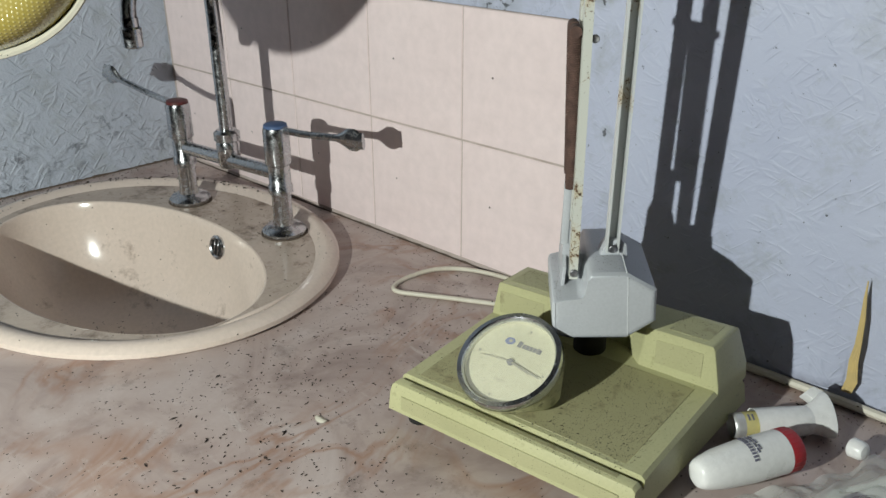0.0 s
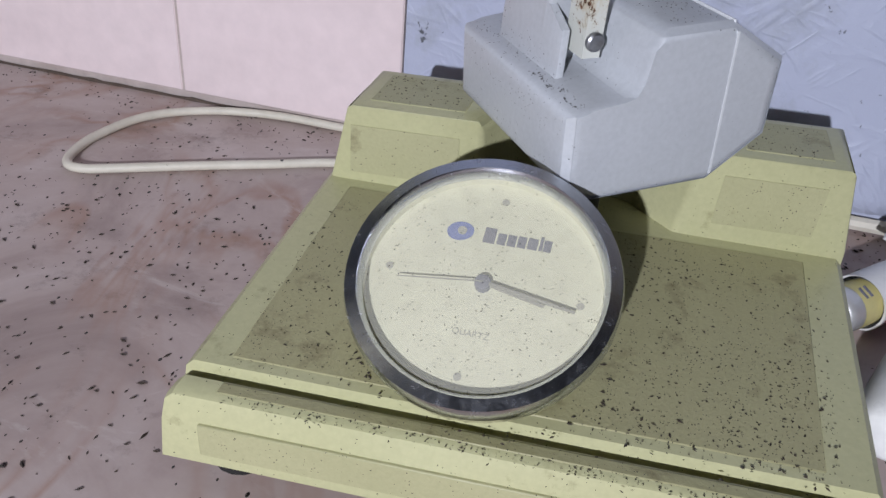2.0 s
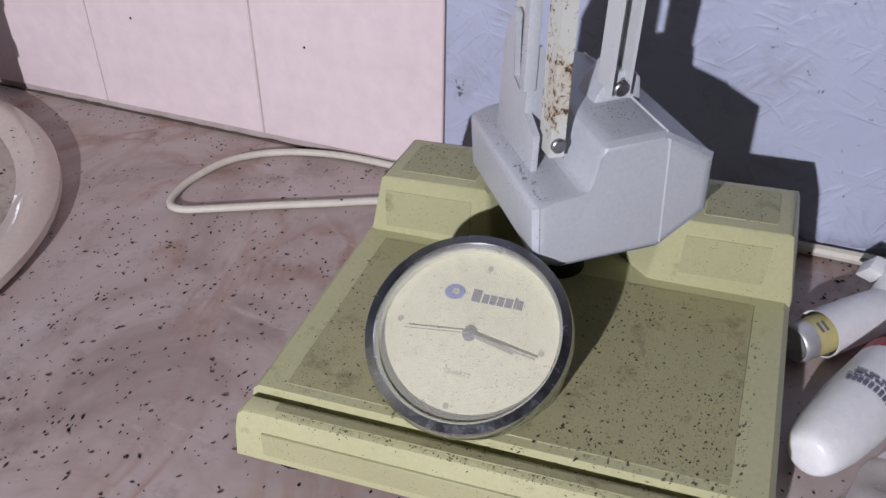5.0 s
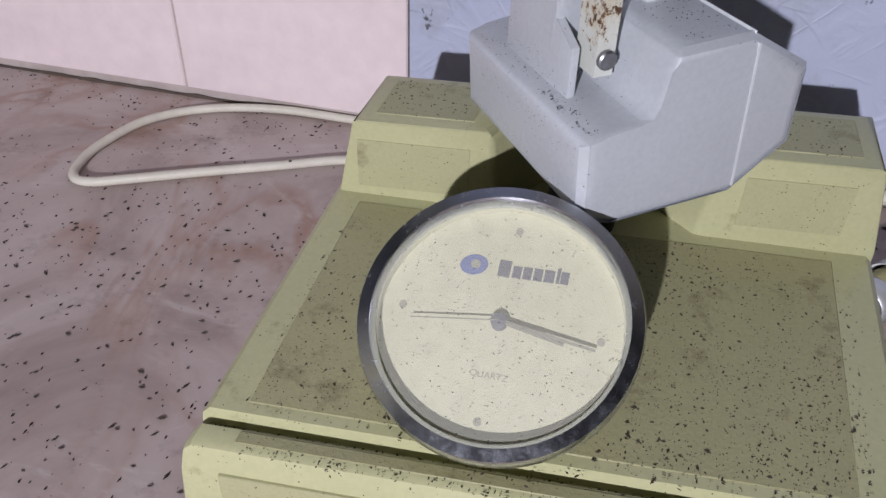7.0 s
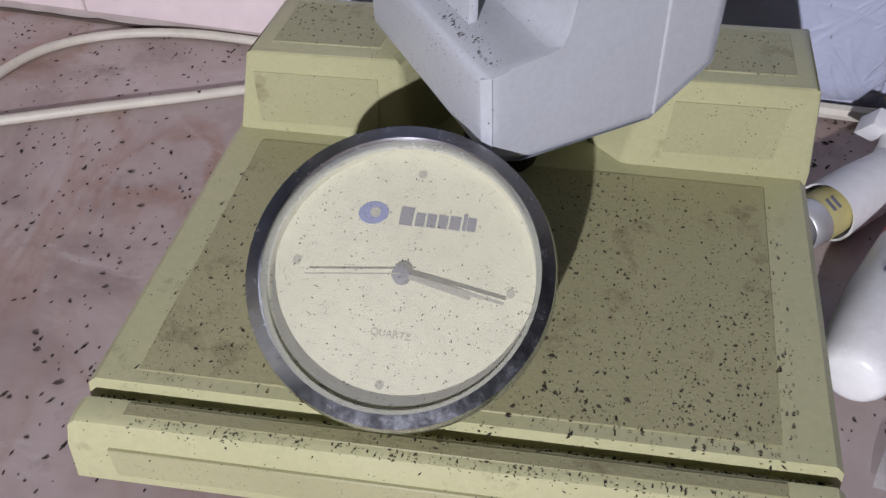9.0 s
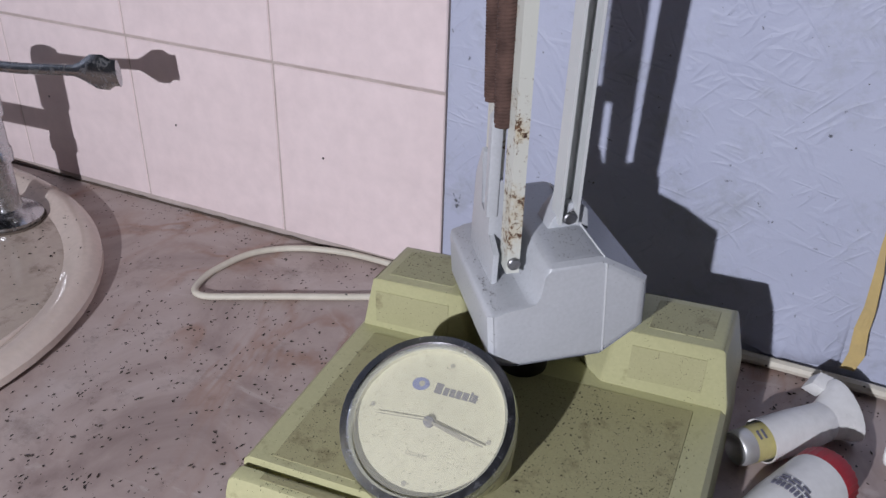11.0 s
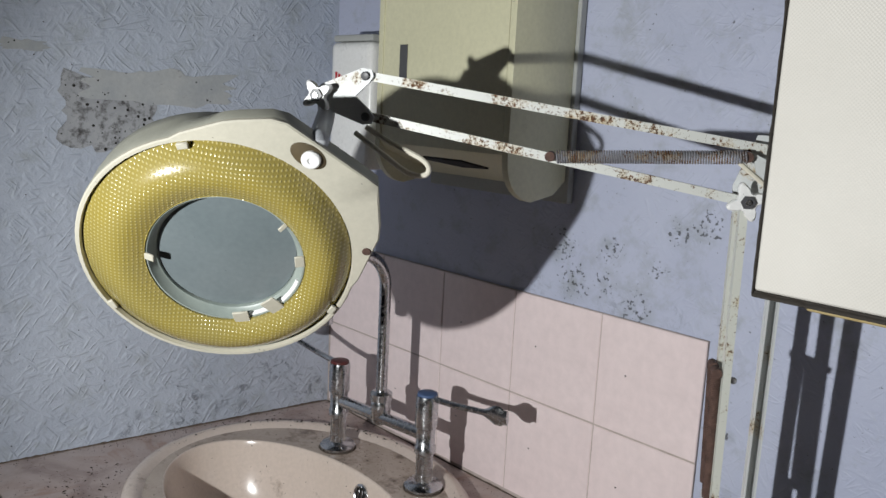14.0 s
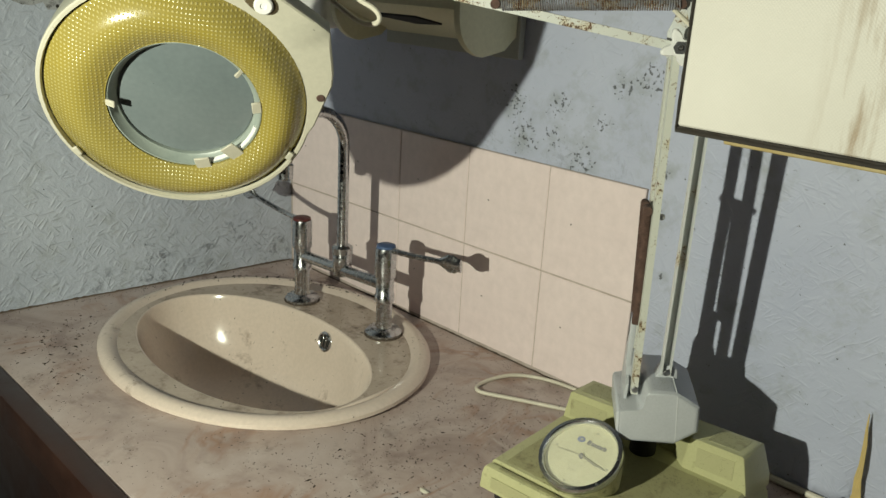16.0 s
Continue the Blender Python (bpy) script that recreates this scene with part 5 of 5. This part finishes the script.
rng = random.Random(7)
spots = []
while len(spots) < 1900:
    x, y = rng.uniform(-0.75, 0.6), rng.uniform(-0.57, -0.01)
    dens = 0.5 + 0.9 * noise.noise(Vector((x * 9, y * 9, 1.0)))
    if x > -0.2 and y > -0.4:
        dens += 0.25
    if ((x + 0.475) / 0.28) ** 2 + ((y + 0.255) / 0.235) ** 2 < 1 or (0.0 < x < 0.247 and y < -0.055 and y > -0.296) or rng.random() > dens:
        continue
    spots.append((x, y, TOP, rng.choice((0.0003, 0.0004, 0.0005, 0.0007, 0.001)), rng.uniform(0, 6.3), rng.uniform(0.8, 1.9)))
for cx, cy, sx, n in ((-0.58, -0.50, 0.07, 110), (-0.66, -0.46, 0.05, 60), (-0.10, -0.30, 0.07, 140), (-0.05, -0.42, 0.06, 120), (0.02, -0.36, 0.03, 50), (0.29, -0.03, 0.04, 90), (-0.68, -0.05, 0.05, 70), (-0.12, -0.18, 0.06, 80)):
    for _ in range(n):
        x, y = rng.gauss(cx, sx), min(-0.004, rng.gauss(cy, sx * 0.6))
        if y < -0.57 or x < -0.78 or ((x + 0.475) / 0.28) ** 2 + ((y + 0.255) / 0.235) ** 2 < 1 or (0.0 < x < 0.25 and -0.302 < y < -0.02):
            continue
        spots.append((x, y, TOP, rng.choice((0.0003, 0.0004, 0.0006, 0.0009, 0.0012)), rng.uniform(0, 6.3), rng.uniform(0.8, 2.0)))
for cx, cy, sx, n in ((-0.66, -0.50, 0.035, 26), (-0.59, -0.53, 0.03, 18), (-0.70, -0.44, 0.03, 14), (-0.08, -0.40, 0.05, 16)):
    for _ in range(n):
        x, y = rng.gauss(cx, sx), max(-0.568, rng.gauss(cy, sx * 0.7))
        if x < -0.78 or ((x + 0.475) / 0.28) ** 2 + ((y + 0.255) / 0.235) ** 2 < 1:
            continue
        spots.append((x, y, TOP, rng.choice((0.0012, 0.0016, 0.002)), rng.uniform(0, 6.3), rng.uniform(1.0, 2.4)))
for _ in range(200):
    x, y = rng.uniform(-0.19, 0.0), rng.uniform(-0.42, -0.10)
    spots.append((x, y, TOP, rng.choice((0.0006, 0.0008, 0.001, 0.0013)), rng.uniform(0, 6.3), rng.uniform(0.9, 1.8)))
for _ in range(420):
    x = rng.uniform(-0.76, 0.7)
    spots.append((x, -abs(rng.gauss(0, 0.012)) - 0.004, TOP, rng.choice((0.0004, 0.0006, 0.0009)), rng.uniform(0, 6.3), rng.uniform(0.8, 1.8)))
for _ in range(260):
    y = rng.uniform(-0.57, 0)
    spots.append((-0.762 + 0.11 * y + abs(rng.gauss(0, 0.012)), y, TOP, rng.choice((0.0004, 0.0006, 0.0009, 0.0013)), rng.uniform(0, 6.3), rng.uniform(0.8, 1.8)))
scatter("droppings", spots, DROPPING, "scattered black mouse droppings and grit on the worktop")
spots = []
while len(spots) < 1700:
    x, y = rng.uniform(0.022, 0.226), rng.uniform(-0.262, -0.148)
    y += 0.078 * (x - 0.123)
    dens = 0.4 + 0.7 * (x - 0.02) / 0.2 * (-(y + 0.16)) / 0.1 + 0.6 * noise.noise(Vector((x * 22, y * 22, 5.0)))
    if rng.random() > dens or ((x - 0.106) / 0.044) ** 2 + ((y + 0.238) / 0.036) ** 2 < 1:
        continue
    spots.append((x, y, PLATE(x, y), rng.choice((0.0002, 0.00025, 0.00025, 0.0003, 0.0003, 0.0004, 0.0006)), rng.uniform(0, 6.3), rng.uniform(0.8, 1.8)))
for _ in range(60):
    x, y = rng.gauss(0.175, 0.035), rng.gauss(-0.255, 0.008)
    if 0.15 < x < 0.228 and -0.266 < y < -0.2:
        spots.append((x, y, PLATE(x, y), rng.choice((0.0003, 0.0005, 0.0008)), rng.uniform(0, 6.3), rng.uniform(0.8, 1.8)))
for _ in range(320):
    x = rng.uniform(0.015, 0.235)
    spots.append((x, -0.2654 + 0.078 * (x - 0.123) + rng.uniform(-0.0013, 0.0013), TOP + 0.036, rng.choice((0.0004, 0.0006)), rng.uniform(0, 6.3), 1.3))
for _ in range(70):
    a, k = rng.uniform(3.2, 6.6), rng.uniform(0.98, 1.10)
    x, y = 0.106 + 0.0415 * k * math.cos(a), -0.236 + 0.0355 * k * math.sin(a)
    spots.append((x, y, PLATE(x, y), rng.choice((0.0003, 0.0005, 0.0008)), rng.uniform(0, 6.3), rng.uniform(0.8, 1.8)))
for _ in range(420):
    x = rng.uniform(0.03, 0.222)
    spots.append((x, -0.2745 + 0.078 * (x - 0.123) + rng.gauss(0, 0.0026), TOP + 0.0405, rng.choice((0.0002, 0.0003, 0.0003, 0.0005)), rng.uniform(0, 6.3), rng.uniform(0.8, 1.8)))
for x0, x1 in ((0.03, 0.066), (0.185, 0.216)):
    for _ in range(90):
        x = rng.uniform(x0, x1)
        spots.append((x, -0.16 + 0.078 * (x - 0.123) + rng.uniform(0.025, 0.057), TOP + 0.0913 + 0.022 * (x - 0.123), rng.choice((0.0002, 0.0003, 0.0005)), rng.uniform(0, 6.3), rng.uniform(0.8, 1.8)))
scatter("droppings", spots, DROPPING, "fine black grit and droppings on the lamp base")
spots = []
while len(spots) < 330:
    a, k = rng.uniform(0, 6.3), 0.039 * math.sqrt(rng.random())
    spots.append((k * math.cos(a), k * math.sin(a), 0.0016 - 0.0009 * (k / 0.039), rng.choice((0.00013, 0.00016, 0.0002, 0.0003)), rng.uniform(0, 6.3), rng.uniform(0.8, 2.0)))
for _ in range(60):
    a = rng.uniform(0, 6.3)
    spots.append((0.0425 * math.cos(a), 0.0425 * math.sin(a), 0.0037, rng.choice((0.00015, 0.0002)), rng.uniform(0, 6.3), rng.uniform(0.8, 1.6)))
scatter("droppings", spots, DROPPING, "fine black grit on the clock crystal", clock.matrix_world @ FACE)
spots = []
while len(spots) < 260:
    x, y = rng.uniform(-0.034, -0.014), rng.uniform(-0.044, 0.042)
    if rng.random() < 0.35 + 0.65 * (y < -0.01):
        spots.append((x, y, 0.1268 + 0.12 * (x + 0.030), rng.choice((0.0002, 0.0003, 0.0003, 0.0004)), rng.uniform(0, 6.3), rng.uniform(0.8, 1.8)))
for _ in range(70):
    x = rng.uniform(-0.002, 0.018)
    spots.append((x, rng.uniform(-0.043, -0.014), 0.1527 + 0.06 * (x + 0.005), rng.choice((0.0002, 0.0003)), rng.uniform(0, 6.3), rng.uniform(0.8, 1.6)))
scatter("droppings", spots, DROPPING, "fine black grit on the grey pivot housing", Matrix.Translation(LB) @ PIV)
spots = []
for _ in range(260):
    a = rng.uniform(0, 6.283)
    if rng.random() > (0.9 if 1.2 < a < 3.6 else 0.35):
        continue
    k = rng.uniform(0.885, 0.955)
    spots.append((-0.475 + 0.276 * k * math.cos(a), -0.255 + 0.231 * k * math.sin(a), TOP + (0.0163 if k > 0.9 else 0.0145), rng.choice((0.0004, 0.0006, 0.0009)), rng.uniform(0, 6.3), rng.uniform(0.8, 2)))
for _ in range(260):
    x, y = rng.uniform(-0.66, -0.28), rng.uniform(-0.145, -0.055)
    if ((x + 0.471) / 0.236) ** 2 + ((y + 0.285) / 0.144) ** 2 < 1 or ((x + 0.475) / 0.245) ** 2 + ((y + 0.255) / 0.198) ** 2 > 1:
        continue
    spots.append((x, y, TOP + 0.0096, rng.choice((0.0003, 0.0005, 0.0008, 0.0012)), rng.uniform(0, 6.3), rng.uniform(0.8, 2)))
for _ in range(80):
    a = rng.choice((rng.gauss(2.1, 0.25), rng.gauss(2.7, 0.3)))
    k = rng.uniform(0.90, 0.955)
    spots.append((-0.475 + 0.276 * k * math.cos(a), -0.255 + 0.231 * k * math.sin(a), TOP + 0.0160, rng.choice((0.0008, 0.0012, 0.0018, 0.0024)), rng.uniform(0, 6.3), rng.uniform(0.8, 2.2)))
for _ in range(150):
    a, k = rng.uniform(2.6, 5.0), rng.uniform(0.2, 0.62)
    spots.append((-0.471 + 0.15 * k * math.cos(a), -0.285 + 0.09 * k * math.sin(a), TOP - 0.1312 + 0.016 * k * k, rng.choice((0.0005, 0.0008, 0.0012)), rng.uniform(0, 6.3), rng.uniform(0.8, 2)))
scatter("droppings", spots, DROPPING, "black grit and droppings on the basin rim")
chip = thing("paint_flake", "pale curled paint flake on the worktop", "flake", (-0.036, -0.330, TOP))
part("flake", loft([[Vector((0.008 * math.cos(a) * s, 0.0045 * math.sin(a) * s, 0.0004 + 0.002 * (1 - s) + 0.0016 * math.cos(a) ** 2 * s)) for a in [2 * math.pi * i / 18 for i in range(18)]] for s in (0.85, 0.5, 0.17)], (False, True)), CABLE, chip)

# ---- tiles ----
structure("grout", box((-0.765, 0.0012, TOP + 0.0005), (-0.0005, 0.0049, 1.2095)), GROUT, "dirty grout bed behind the tiles")
TILE, JOINT = 0.152, 0.0013


def tile_mesh(w, h):
    b = box((0, 0.0, 0), (w, 0.0045, h), 0.0009, 1)
    bmesh.ops.recalc_face_normals(b, faces=b.faces)
    me = bpy.data.meshes.new("tile")
    b.to_mesh(me)
    b.free()
    me.materials.append(PINK_TILE)
    return me


whole = tile_mesh(TILE - JOINT, TILE - JOINT)
for row, z in enumerate((TOP + 0.0045, TOP + 0.0045 + TILE + 0.001)):
    for col in range(5):
        tile = new("tile", whole)
        tile.parent = wall_back
        tile.location = (-(col + 1) * TILE + JOINT / 2, rng.uniform(-0.0004, 0.0004), z + JOINT / 2)
        tile.rotation_euler = (rng.uniform(-0.002, 0.002), 0, rng.uniform(-0.002, 0.002))
